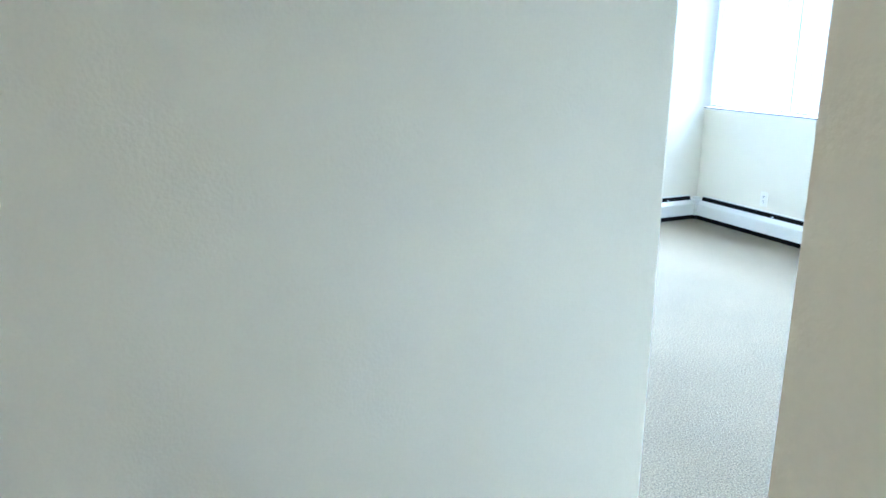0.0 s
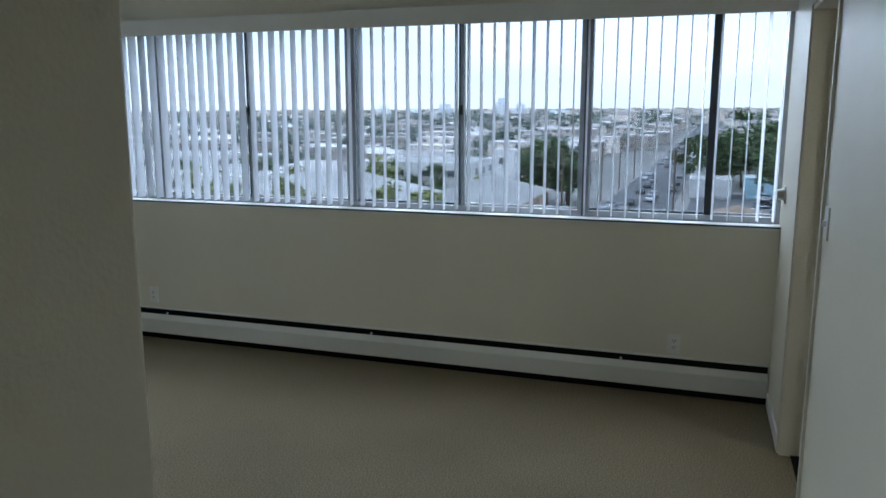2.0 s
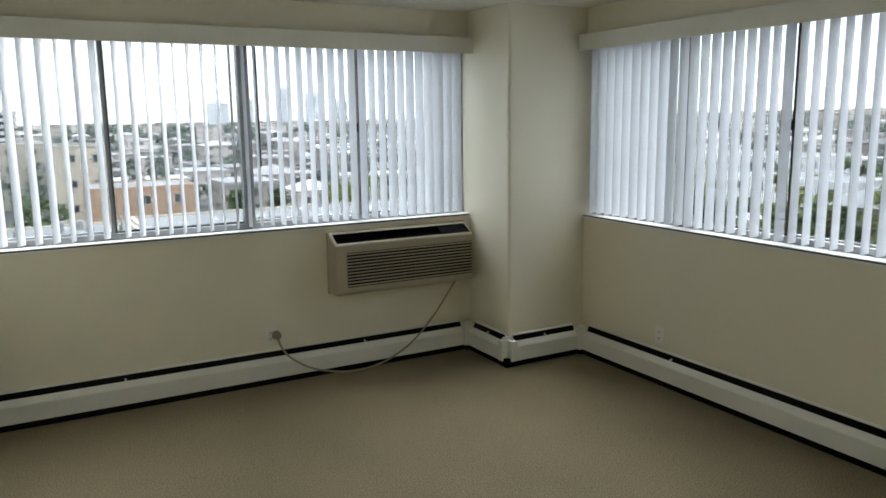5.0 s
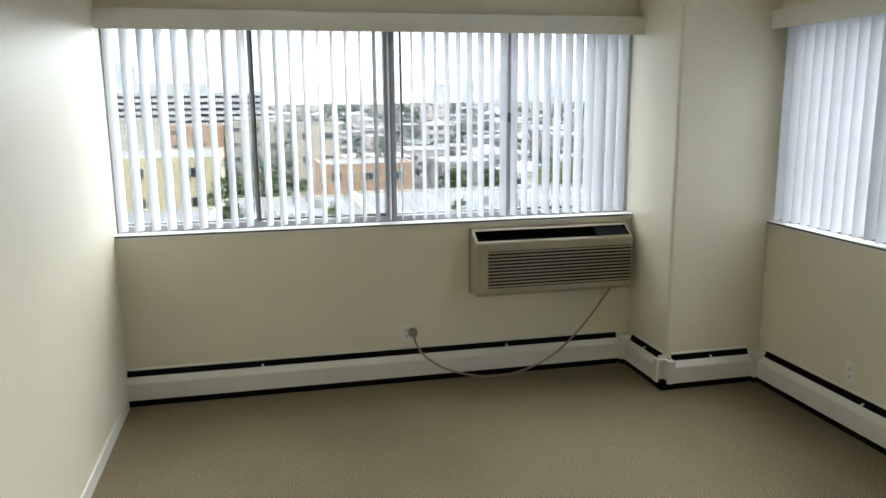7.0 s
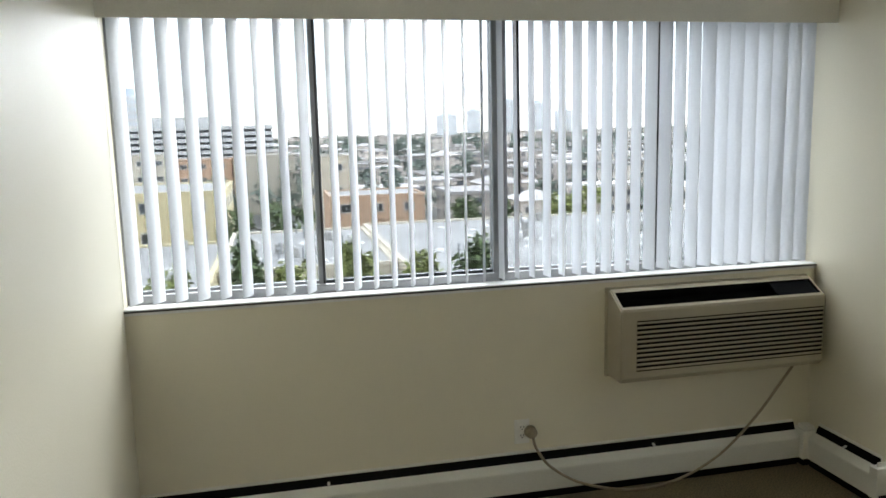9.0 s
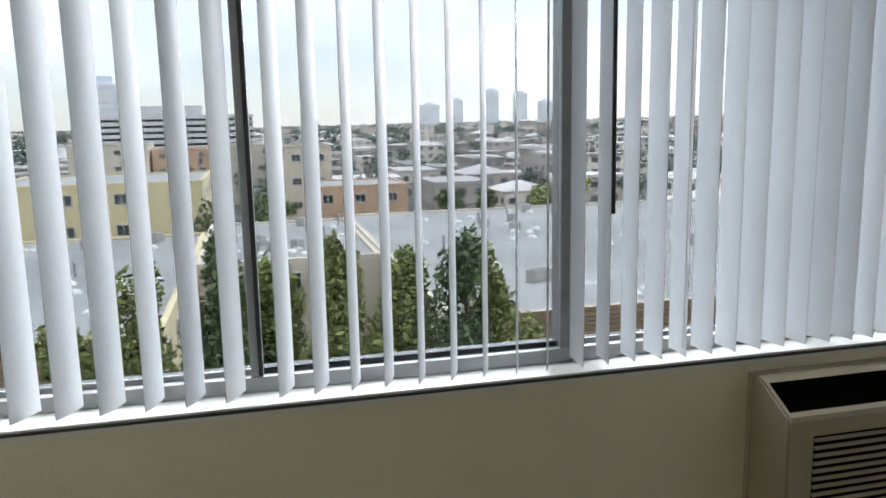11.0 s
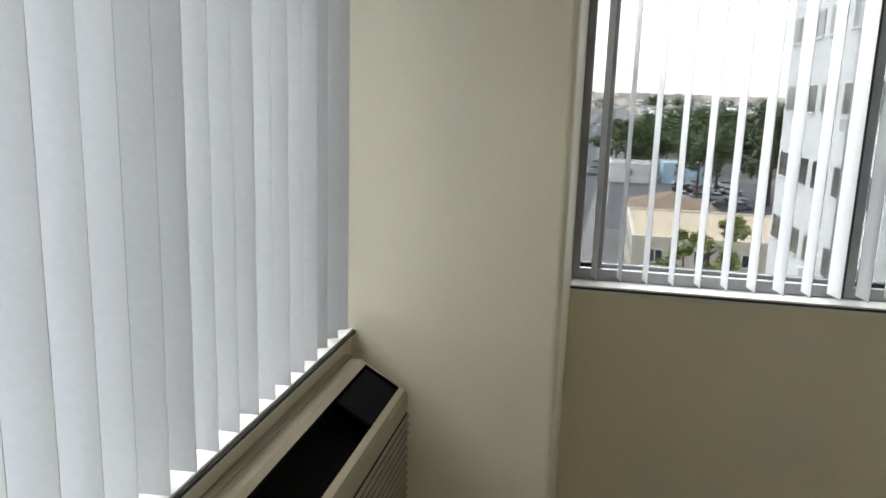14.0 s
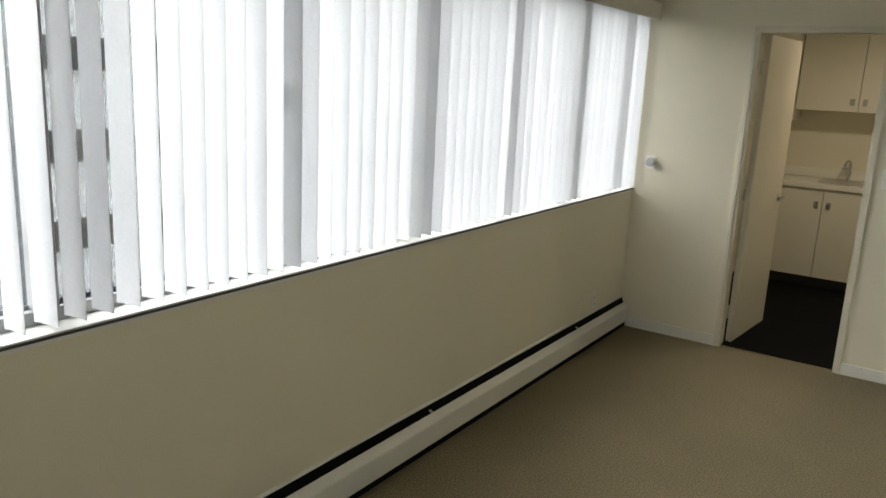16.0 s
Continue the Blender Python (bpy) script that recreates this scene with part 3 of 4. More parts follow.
ceiling_lamp(-1.5, -6.7, KITCHEN_WATTS, (1.0, 0.86, 0.66), "round ceiling light of the kitchen")


# ---- outside: ground, road, city ----
GROUND = -17.0
WORN_CONCRETE = material("worn_concrete", (0.2, 0.195, 0.185), 0.9, 0.3, 0.2, 0, 3)
ASPHALT = material("asphalt", (0.075, 0.077, 0.08), 0.9, 0.08, 0.15, 0, 2.0)
EARTH = material("street_and_yard_ground", (0.15, 0.15, 0.14), 0.95, 0.03, 0.35, 0, 0.4, fine_vary=0.25)
CONCRETE = material("pale_concrete", (0.42, 0.41, 0.39), 0.9, 0.3, 0.1, 0, 3)
ROOFING = material("grey_white_roofing", (0.34, 0.34, 0.335), 0.9, 0.12, 0.25, 0, 1.6, spread=0.15, fine_vary=0.14)
STUCCO_YELLOW = material("yellow_stucco", (0.72, 0.63, 0.4), 0.9, 0.3, 0.06, 0, 4)
STUCCO_PEACH = material("peach_stucco", (0.58, 0.4, 0.28), 0.9, 0.3, 0.06, 0, 4)
STUCCO_CREAM = material("cream_stucco", (0.62, 0.57, 0.47), 0.9, 0.3, 0.08, 0, 4, spread=0.12)
TAN_ROOF = material("tan_roofing", (0.5, 0.41, 0.29), 0.9, 0.2, 0.15, 0, 2.0, fine_vary=0.1)
PALE_BLUE = material("pale_blue_stucco", (0.42, 0.6, 0.68), 0.85, 0.3, 0.06, 0, 4)
STUCCO_WHITE = material("white_stucco", (0.74, 0.74, 0.73), 0.85, 0.3, 0.05, 0, 4)
SIDING = material("tan_siding", (0.3, 0.22, 0.14), 0.85, 0.6, 0.12, 0, 5, spread=0.12)
BRICK = material("brown_brick", (0.24, 0.16, 0.11), 0.9, 1.2, 0.2, 0, 9, fine_vary=0.2)
TERRACOTTA = material("brown_shingle", (0.22, 0.16, 0.11), 0.9, 0.8, 0.15, 0, 6)
WINDOW_DARK = material("dark_window_glass", (0.05, 0.06, 0.07), 0.15, 0.5, 0.3, 0, 3, spread=0.4)
# lighter than the other panes: reflected light is put into the colour
OFFICE_GLASS = material("office_window_glass", (0.12, 0.12, 0.105), 0.15, 0.5, 0.3, 0, 3, spread=0.4)
FRAME_WHITE = material("white_window_frame", (0.75, 0.75, 0.73), 0.5, 2, 0.04)
BARK = material("bark", (0.1, 0.075, 0.05), 0.95, 3, 0.25, 0.6, 12)
LEAF = material("leaf_green", (0.11, 0.15, 0.065), 0.7, 0.8, 0.25, 0, 6, island=0.45)
LEAF_YELLOW = material("leaf_yellow_green", (0.25, 0.28, 0.095), 0.7, 0.8, 0.25, 0, 6, island=0.45)
# lightened and greyed: distance haze is put into the foliage colour
HAZED_TREE = material("far_foliage", (0.14, 0.17, 0.14), 0.9, 0.05, 0.3, 0, 0.6, island=0.4)
FAR_WALL = material("far_house_walls", (0.66, 0.6, 0.54), 0.9, 0.02, 0.15, 0, 0.5, island=0.3)
FAR_ROOF = material("far_house_roofs", (0.48, 0.46, 0.45), 0.9, 0.02, 0.2, 0, 0.5, island=0.45)
FAR_WINDOW = material("far_windows", (0.12, 0.13, 0.15), 0.4, 0.2, 0.2, 0, 1.0, island=0.3)
# pale blue: distance haze is put into the towers' colour
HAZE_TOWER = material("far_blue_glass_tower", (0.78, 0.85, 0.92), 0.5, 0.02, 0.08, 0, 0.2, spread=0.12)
CAR_PAINT = material("car_paint", (0.4, 0.41, 0.43), 0.3, 1, 0.05, 0, 8, spread=0.8)
TYRE = material("tyre_rubber", (0.02, 0.02, 0.02), 0.9, 3, 0.1)
WOOD_POLE = material("weathered_pole", (0.13, 0.1, 0.075), 0.9, 2, 0.2, 0, 20)


def land(x, y):
    """Height of the land: level near the building, rising gently far away."""
    d = math.hypot(x, y)
    rise = 0.001 + 0.011 * max(0.0, x / (d + 1e-6)) ** 2
    return GROUND + max(0.0, d - 260) * rise


def ground_sheet():
    bm = bmesh.new()
    radii = [0, 60, 140, 260, 500, 900, 1600, 2600, 4200]
    rings = []
    for r in radii:
        ring = []
        for k in range(48):
            a = 2 * math.pi * k / 48
            x, y = r * math.cos(a), r * math.sin(a)
            ring.append(bm.verts.new((x, y, land(x, y))))
        rings.append(ring)
        if r == 0:
            for v in ring[1:]:
                bm.verts.remove(v)
            rings[0] = [ring[0]] * 48
    for a, b in zip(rings, rings[1:]):
        for k in range(48):
            j = (k + 1) % 48
            bm.faces.new((a[k], b[k], b[j]) if a[k] is a[j] else (a[k], b[k], b[j], a[j]))
    return structure("ground", bm, EARTH, "grey-brown city ground of yards and lots out to the horizon")


ground_sheet()


def road_y(x):
    return 7.2 - (x - 130) * 0.024


bm = bmesh.new()
line = []
for k in range(24):
    x = 60 + 38 * k
    y = road_y(x)
    line.append((bm.verts.new((x, y - 7, land(x, y) + 0.05)), bm.verts.new((x, y + 7, land(x, y) + 0.05))))
for a, b in zip(line, line[1:]):
    bm.faces.new((a[0], b[0], b[1], a[1]))
structure("road", bm, ASPHALT, "grey asphalt street running away through the houses")
for side in (-1, 1):
    bm = bmesh.new()
    for k in range(23):
        x = 60 + 38 * k
        xa, xb = x, x + 38
        ya, yb = road_y(xa) + side * 8.4, road_y(xb) + side * 8.4
        za, zb = land(xa, ya), land(xb, yb)
        vs = [bm.verts.new(p) for p in ((xa, ya - 1.4, za + 0.16), (xb, yb - 1.4, zb + 0.16), (xb, yb + 1.4, zb + 0.16), (xa, ya + 1.4, za + 0.16),
                                        (xa, ya - 1.4, za), (xb, yb - 1.4, zb), (xb, yb + 1.4, zb), (xa, ya + 1.4, za))]
        for i in ((0, 1, 2, 3), (4, 5, 1, 0), (7, 3, 2, 6)):
            bm.faces.new([vs[j] for j in i])
    structure("pavement", bm, WORN_CONCRETE, "pale concrete pavement beside the street")
structure("parking_lot", box_mesh(110, -40, GROUND, 186, -2.6, GROUND + 0.06), ASPHALT, "open asphalt parking lot beside the street")


def house(name, x0, y0, x1, y1, height, wall, label, faces=("-x", "-y"), storeys=3, bay=3.4, roof="flat", roof_mat=None, base=GROUND, win=(1.5, 1.25), group=""):
    """A building with a parapet or hip roof and framed windows on the faces named."""
    top = thing(name, ((x0 + x1) / 2, (y0 + y1) / 2, base), label, "building", group)
    cx, cy = (x0 + x1) / 2, (y0 + y1) / 2
    def loc(bm):
        bmesh.ops.translate(bm, vec=(-cx, -cy, -base), verts=bm.verts)
        return bm
    body = part("wall", loc(box_mesh(x0, y0, base, x1, y1, base + height)), wall, top)
    bm = bmesh.new()
    z = base + height
    if roof == "flat":
        box(bm, x0 + 0.3, y0 + 0.3, z - 0.2, x1 - 0.3, y1 - 0.3, z + 0.02)
        part("roof", loc(bm), roof_mat or ROOFING, top, "flat pale roof")
        bm = bmesh.new()
        for a in ((x0 - 0.05, y0 - 0.05, x1 + 0.05, y0 + 0.3), (x0 - 0.05, y1 - 0.3, x1 + 0.05, y1 + 0.05), (x0 - 0.05, y0 + 0.3, x0 + 0.3, y1 - 0.3), (x1 - 0.3, y0 + 0.3, x1 + 0.05, y1 - 0.3)):
            box(bm, a[0], a[1], z - 0.15, a[2], a[3], z + 0.22)
        part("parapet", loc(bm), wall, top)
    else:
        o = 0.7
        lo = [bm.verts.new(p) for p in ((x0 - o, y0 - o, z), (x1 + o, y0 - o, z), (x1 + o, y1 + o, z), (x0 - o, y1 + o, z))]
        w, d = x1 - x0, y1 - y0
        rise = 0.2 * min(w, d)
        ends = ((x0 + d / 2, cy), (x1 - d / 2, cy)) if w > d else ((cx, y0 + w / 2), (cx, y1 - w / 2))
        r = [bm.verts.new((*p, z + rise)) for p in ends]
        if w > d:
            quads = ((0, 1, 5, 4), (1, 2, 5), (2, 3, 4, 5), (3, 0, 4))
        else:
            quads = ((0, 1, 4), (1, 2, 5, 4), (2, 3, 5), (3, 0, 4, 5))
        alls = lo + r
        for q in quads:
            bm.faces.new([alls[i] for i in q])
        bm.faces.new(list(reversed(lo)))
        part("roof", loc(bm), roof_mat or TERRACOTTA, top, "low hip roof")
    ww, wh = win
    data = {}
    for face in faces:
        along = "y" if "x" in face else "x"
        lo_u, hi_u = (y0, y1) if along == "y" else (x0, x1)
        n = max(1, int((hi_u - lo_u) / bay))
        for s in range(storeys):
            zc = base + (s + 0.55) * height / storeys
            for i in range(n):
                u = lo_u + (i + 0.5) * (hi_u - lo_u) / n
                if along not in data:
                    m = []
                    for kind in ("window", "pane"):
                        bm = bmesh.new()
                        if kind == "window":
                            for a in ((-ww / 2, -wh / 2, ww / 2, -wh / 2 + 0.1), (-ww / 2, wh / 2 - 0.1, ww / 2, wh / 2), (-ww / 2, -wh / 2, -ww / 2 + 0.09, wh / 2), (ww / 2 - 0.09, -wh / 2, ww / 2, wh / 2), (-0.04, -wh / 2, 0.04, wh / 2)):
                                box(bm, *((a[0], -0.07, a[1], a[2], 0.07, a[3]) if along == "x" else (-0.07, a[0], a[1], 0.07, a[2], a[3])))
                        else:
                            box(bm, *((-ww / 2 + 0.04, -0.025, -wh / 2 + 0.05, ww / 2 - 0.04, 0.025, wh / 2 - 0.05) if along == "x" else (-0.025, -ww / 2 + 0.04, -wh / 2 + 0.05, 0.025, ww / 2 - 0.04, wh / 2 - 0.05)))
                        d = bpy.data.meshes.new(kind)
                        bm.to_mesh(d)
                        bm.free()
                        d.materials.append(FRAME_WHITE if kind == "window" else WINDOW_DARK)
                        m.append(d)
                    data[along] = m
                w = new("window", data[along][0])
                w.parent = top
                fx = {"-x": x0, "+x": x1}.get(face)
                fy = {"-y": y0, "+y": y1}.get(face)
                w.location = ((fx if fx is not None else u) - cx, (fy if fy is not None else u) - cy, zc - base)
                p = new("pane", data[along][1])
                p.parent = w
    return top


# white office block beside the building
def office_block():
    top = thing("office_block", (27.5, -10.8, GROUND), "white mid-rise office block with strips of dark windows", "building")
    x0, y1, x1, y0, z1 = 0.0, 0.0, 17.5, -60.0, 38.6
    storey = 3.6
    part("wall", box_mesh(x0, y0, 0, x1, y1, z1), STUCCO_WHITE, top)
    part("roof", box_mesh(x0 - 0.1, y0 - 0.1, z1, x1 + 0.1, y1 + 0.1, z1 + 0.4), CONCRETE, top)
    def data_of(kind, size, mat):
        bm = box_mesh(*size)
        d = bpy.data.meshes.new(kind)
        bm.to_mesh(d)
        bm.free()
        d.materials.append(mat)
        return d
    north = data_of("window", (-1.25, -0.02, -0.65, 1.25, 0.03, 0.65), OFFICE_GLASS)
    west = data_of("window", (-0.03, -1.07, -0.65, 0.02, 1.07, 0.65), OFFICE_GLASS)
    sill_n = data_of("window_sill", (-1.3, 0.0, -0.73, 1.3, 0.12, -0.65), FRAME_WHITE)
    sill_w = data_of("window_sill", (-0.12, -1.12, -0.73, 0.0, 1.12, -0.65), FRAME_WHITE)
    bar_n = data_of("glazing_bar", (-0.04, 0.0, -0.65, 0.04, 0.05, 0.65), ALUMINIUM)
    bar_w = data_of("glazing_bar", (-0.05, -0.04, -0.65, 0.0, 0.04, 0.65), ALUMINIUM)
    unit = data_of("window_air_conditioner", (-0.32, -0.03, -0.24, 0.32, 0.4, 0.24), FRAME_WHITE)
    for s in range(11):
        z = 0.9 + s * storey
        for k in range(5):
            w = new("window", north)
            w.parent, w.location = top, (1.75 + 3.5 * k, 0.0, z)
            for d in (sill_n, bar_n):
                new(d.name, d).parent = w
            if (s * 3 + k) % 5 == 1 and k < 3:
                a = new("window_air_conditioner", unit)
                a.parent, a.location = w, (0.3, 0.0, -1.1)
        for k in range(20):
            w = new("window", west)
            w.parent, w.location = top, (0.0, -1.8 - 2.9 * k, z)
            for d in (sill_w, bar_w):
                new(d.name, d).parent = w
    return top


office_block()

# the long low apartment house below the shorter window, with its wings
NEAR_TOP = 9.4
house("apartment_house", -46, 33, -7.5, 66, NEAR_TOP, STUCCO_YELLOW, "three-storey yellow apartment house with a flat grey roof", ("-y", "+x"), 3, 4.2, win=(1.7, 1.4))
house("apartment_house", 5.5, 31.5, 44, 74, NEAR_TOP, STUCCO_CREAM, "three-storey apartment house with tan siding and a flat grey roof", ("-y", "-x"), 3, 3.8, win=(1.7, 1.4))
house("apartment_house", -7.4, 52, 5.4, 74, NEAR_TOP - 0.3, STUCCO_CREAM, "set-back middle of the apartment house with a flat roof", ("-y",), 3, 3.8)
for x0, x1, y in ((-46.1, -7.4, 32.9), (5.4, 44.1, 31.4)):
    band = thing("siding_band", ((x0 + x1) / 2, y, GROUND + NEAR_TOP - 1.6), "tan board siding band under the roof edge", "siding")
    data = None
    for k in range(8):
        if data is None:
            bm = box_mesh(-(x1 - x0) / 2, -0.06, 0, (x1 - x0) / 2, 0.08, 0.2, bevel=0.0)
            data = bpy.data.meshes.new("board")
            bm.to_mesh(data)
            bm.free()
            data.materials.append(SIDING)
        b = new("board", data)
        b.parent, b.location = band, (0, 0, 0.235 * k)
house("yellow_apartment_block", -30, 82, -8.5, 100, 12.8, STUCCO_YELLOW, "pale yellow stucco apartment block with a low parapet", ("-y", "+x"), 4, 4.5)
house("peach_house", 4, 100, 17, 112, 10.2, STUCCO_PEACH, "peach stucco apartment house", ("-y",), 3, 4)
house("beige_block", 1.5, 122, 9, 134, 15.0, STUCCO_CREAM, "tall beige stucco block", ("-y", "+x"), 4, 3.6)
house("tan_roof_hall", 66, -20, 84, -4, 6.6, STUCCO_CREAM, "low tan hall with a flat tan roof", ("-x", "+y"), 2, 4, roof_mat=TAN_ROOF)
house("brick_house", 84, 15.5, 103, 28, 8.0, STUCCO_PEACH, "tan brick apartment house with a grey hip roof", ("-x", "-y"), 3, 3.2, roof="hip", roof_mat=ROOFING)
house("brick_house", 84, 31, 100, 56, 7.6, STUCCO_CREAM, "cream apartment house with a grey hip roof", ("-x", "-y"), 3, 3.4, roof="hip", roof_mat=ROOFING)
house("white_apartment", 114, 31, 132, 49, 10.6, STUCCO_WHITE, "long white flat-roofed apartment house", ("-x", "-y"), 3, 4.0)
house("white_apartment", 128, 92, 150, 124, 10.0, STUCCO_WHITE, "white flat-roofed apartment house", ("-x", "-y"), 3, 4.0)
house("white_apartment", 80, 90, 106, 118, 9.5, STUCCO_CREAM, "cream flat-roofed apartment house", ("-x", "-y"), 3, 4.0)
house("low_shop", 174, -12, 186, -3.2, 4.2, STUCCO_WHITE, "low white shop at the end of the parking lot", ("-x",), 1, 5)
house("low_shop", 176, -27, 186, -15, 4.6, PALE_BLUE, "low pale blue shop beside the parking lot", ("-x",), 1, 5)
house("white_apartment", 96, 60, 112, 84, 9.0, STUCCO_WHITE, "white two-storey flat-roofed apartment house", ("-x", "-y"), 3, 4.0)
house("gabled_house", 92, -15, 104, -5, 5.2, STUCCO_CREAM, "cream house with a brown shingle hip roof", ("-x", "+y"), 2, 4, roof="hip")
house("white_tower_house", 107, 21.3, 110.4, 24.4, 13.2, STUCCO_WHITE, "narrow white stucco tower house", ("-x",), 4, 4)

house("terraced_house", -44, 186, -27, 200, 14.6, STUCCO_CREAM, "tall cream terraced apartment house", ("-y",), 4, 3.6)
house("terraced_house", -26.4, 190, -13, 202, 13.2, STUCCO_PEACH, "tall peach terraced apartment house", ("-y",), 4, 3.4)
house("terraced_house", -12.2, 184, 2, 198, 14.0, STUCCO_CREAM, "tall cream terraced apartment house", ("-y",), 4, 3.6)

# white terraced office slab in the distance
slab = thing("office_slab", (-29, 300, GROUND), "long white office slab with dark window bands", "building")
part("wall", box_mesh(-28, -8, 0, 26, 8, 22.6), WINDOW_DARK, slab, "dark glazing")
for k in range(8):
    part("parapet_band", box_mesh(-28.5, -9, 5.9 + 2.2 * k, 26.5, -8.01, 7.2 + 2.2 * k), STUCCO_WHITE, slab, "white concrete band")
part("roof", box_mesh(-20, -7, 22.6, 8, 7, 26.0), STUCCO_WHITE, slab)


# ---- roof clutter ----
rng = random.Random(11)


def dome_data():
    bm = bmesh.new()
    made = bmesh.ops.create_uvsphere(bm, u_segments=10, v_segments=6, radius=0.38)["verts"]
    bmesh.ops.delete(bm, geom=[v for v in made if v.co.z < -0.05], context="VERTS")
    bmesh.ops.scale(bm, vec=(1.2, 1, 0.7), verts=bm.verts)
    d = bpy.data.meshes.new("skylight_dome")
    bm.to_mesh(d)
    bm.free()
    d.materials.append(FRAME_WHITE)
    return d


def pipe_data():
    bm = bmesh.new()
    tube(bm, [(0, 0, 0), (0, 0, 0.5), (0, 0, 0.9)], 0.09)
    bmesh.ops.create_cone(bm, segments=8, radius1=0.2, radius2=0.05, depth=0.15, cap_ends=True, matrix=Matrix.Translation((0, 0, 0.96)))
    d = bpy.data.meshes.new("roof_vent")
    bm.to_mesh(d)
    bm.free()
    d.materials.append(ALUMINIUM)
    return d


def unit_data():
    bm = bmesh.new()
    box(bm, -0.4, -0.34, 0.1, 0.4, 0.34, 0.75, bevel=0.04)
    box(bm, -0.42, -0.36, 0, 0.42, 0.36, 0.09)
    bmesh.ops.create_cone(bm, segments=12, radius1=0.26, radius2=0.26, depth=0.06, cap_ends=True, matrix=Matrix.Translation((0, 0, 0.78)))
    d = bpy.data.meshes.new("rooftop_unit")
    bm.to_mesh(d)
    bm.free()
    d.materials.append(CONCRETE)
    return d


DOME, VENT, UNIT = dome_data(), pipe_data(), unit_data()
for (x0, x1, y0, y1) in ((-24, -9, 35, 64), (7.5, 30, 33.5, 72), (-6.5, 4.5, 54, 72)):
    for k in range(40):
        d, nm, lab, cat = rng.choice(((DOME, "skylight_dome", "white domed skylight on the flat roof", "skylight"), (VENT, "roof_vent", "small metal vent pipe on the flat roof", "vent"),
                                      (UNIT, "rooftop_unit", "grey rooftop cooling unit", "cooling unit"), (DOME, "skylight_dome", "white domed skylight on the flat roof", "skylight")))
        ob = new(nm, d)
        top_z = GROUND + NEAR_TOP + (0.02 if x0 != -6.5 else -0.28)
        ob.matrix_basis = pose(rng.uniform(x0, x1), rng.uniform(y0, y1), top_z, 0, 0, rng.uniform(0, 90))
        tagged(ob, lab, cat, "roof fittings")


# ---- trees ----
def leaf_cloud(bm, centre, size, count, leaf, dice):
    """Many small leaf sprays scattered in a lumpy ellipsoid."""
    for _ in range(count):
        v = Vector((dice.gauss(0, 1), dice.gauss(0, 1), dice.gauss(0, 1))).normalized() * (dice.random() ** 0.4)
        p = Vector((centre[0] + v.x * size[0], centre[1] + v.y * size[1], centre[2] + v.z * size[2]))
        a = Vector((dice.gauss(0, 1), dice.gauss(0, 1), dice.gauss(0, 1))).normalized()
        b = a.cross(Vector((dice.gauss(0, 1), dice.gauss(0, 1), dice.gauss(0, 1)))).normalized()
        s = leaf * dice.uniform(0.6, 1.4)
        bm.faces.new([bm.verts.new(p + q) for q in (-s * a, 0.45 * s * b, s * a, -0.45 * s * b)])


def tree(x, y, height, spread, mat, label, seed, leaves=2600, leaf=0.2, slim=False, base=None):
    dice = random.Random(seed)
    z0 = land(x, y) if base is None else base
    top = thing("tree", (x, y, z0), label, "tree", "street trees")
    bm = bmesh.new()
    lean = dice.uniform(-0.4, 0.4)
    tube(bm, [(0, 0, 0), (lean * 0.3, 0.1, height * 0.35), (lean, 0, height * 0.7), (lean, 0.1, height * 0.95)], lambda s: 0.022 * height * (1 - 0.85 * s), 8)
    tips = []
    for k in range(12):
        z = height * dice.uniform(0.25, 0.85)
        a = dice.uniform(0, 2 * math.pi)
        reach = spread * dice.uniform(0.45, 0.9) * (1.0 if not slim else 1.1 - z / height)
        tip = (lean + reach * math.cos(a), reach * math.sin(a), z + height * dice.uniform(0.05, 0.13))
        tube(bm, [(lean * z / height, 0, z), (lean + 0.5 * reach * math.cos(a), 0.5 * reach * math.sin(a), z + height * 0.05), tip], lambda s: 0.006 * height * (1 - 0.8 * s), 5)
        tips.append(tip)
    part("trunk", bm, BARK, top, "", True)
    bm = bmesh.new()
    clumps = 44 if slim else 22
    for k in range(clumps):
        if slim:
            h = dice.uniform(0.12, 1.0)
            r = spread * (1.1 - h) ** 0.6 * dice.uniform(0.1, 0.75)
            a = dice.uniform(0, 2 * math.pi)
            c, size = (lean * h + r * math.cos(a), r * math.sin(a), height * h), (spread * 0.42 * (1.3 - h), spread * 0.42 * (1.3 - h), height * 0.085)
        else:
            t = tips[k % len(tips)]
            c = (t[0] + dice.gauss(0, spread * 0.18), t[1] + dice.gauss(0, spread * 0.18), t[2] + dice.uniform(-0.05, 0.12) * height)
            s = spread * dice.uniform(0.22, 0.42)
            size = (s, s, s * 0.75)
        leaf_cloud(bm, c, size, leaves // clumps, leaf, dice)
    part("crown", bm, mat, top)
    return top


near_trees = ((-7.0, 25, 12.6, 2.8, 1), (-4.6, 23.5, 13.2, 2.7, 2), (-2.4, 25.5, 12.4, 2.6, 3), (-0.2, 24.0, 12.8, 2.6, 4), (2.0, 25, 12.2, 2.6, 5), (4.0, 24.5, 12.8, 2.7, 6), (6.0, 26, 12.0, 2.6, 7), (-9.5, 26, 10.5, 2.6, 8))
for x, y, h, s, seed in near_trees:
    tree(x, y, 1.09 * h, 1.2 * s, LEAF if seed % 4 == 2 else LEAF_YELLOW, "tall feathery green tree before the apartment house", seed, 9000, 0.16, True)
tree(-4, 80, 12, 4.5, LEAF, "round dark green tree behind the flat roofs", 21, 2400, 0.35)
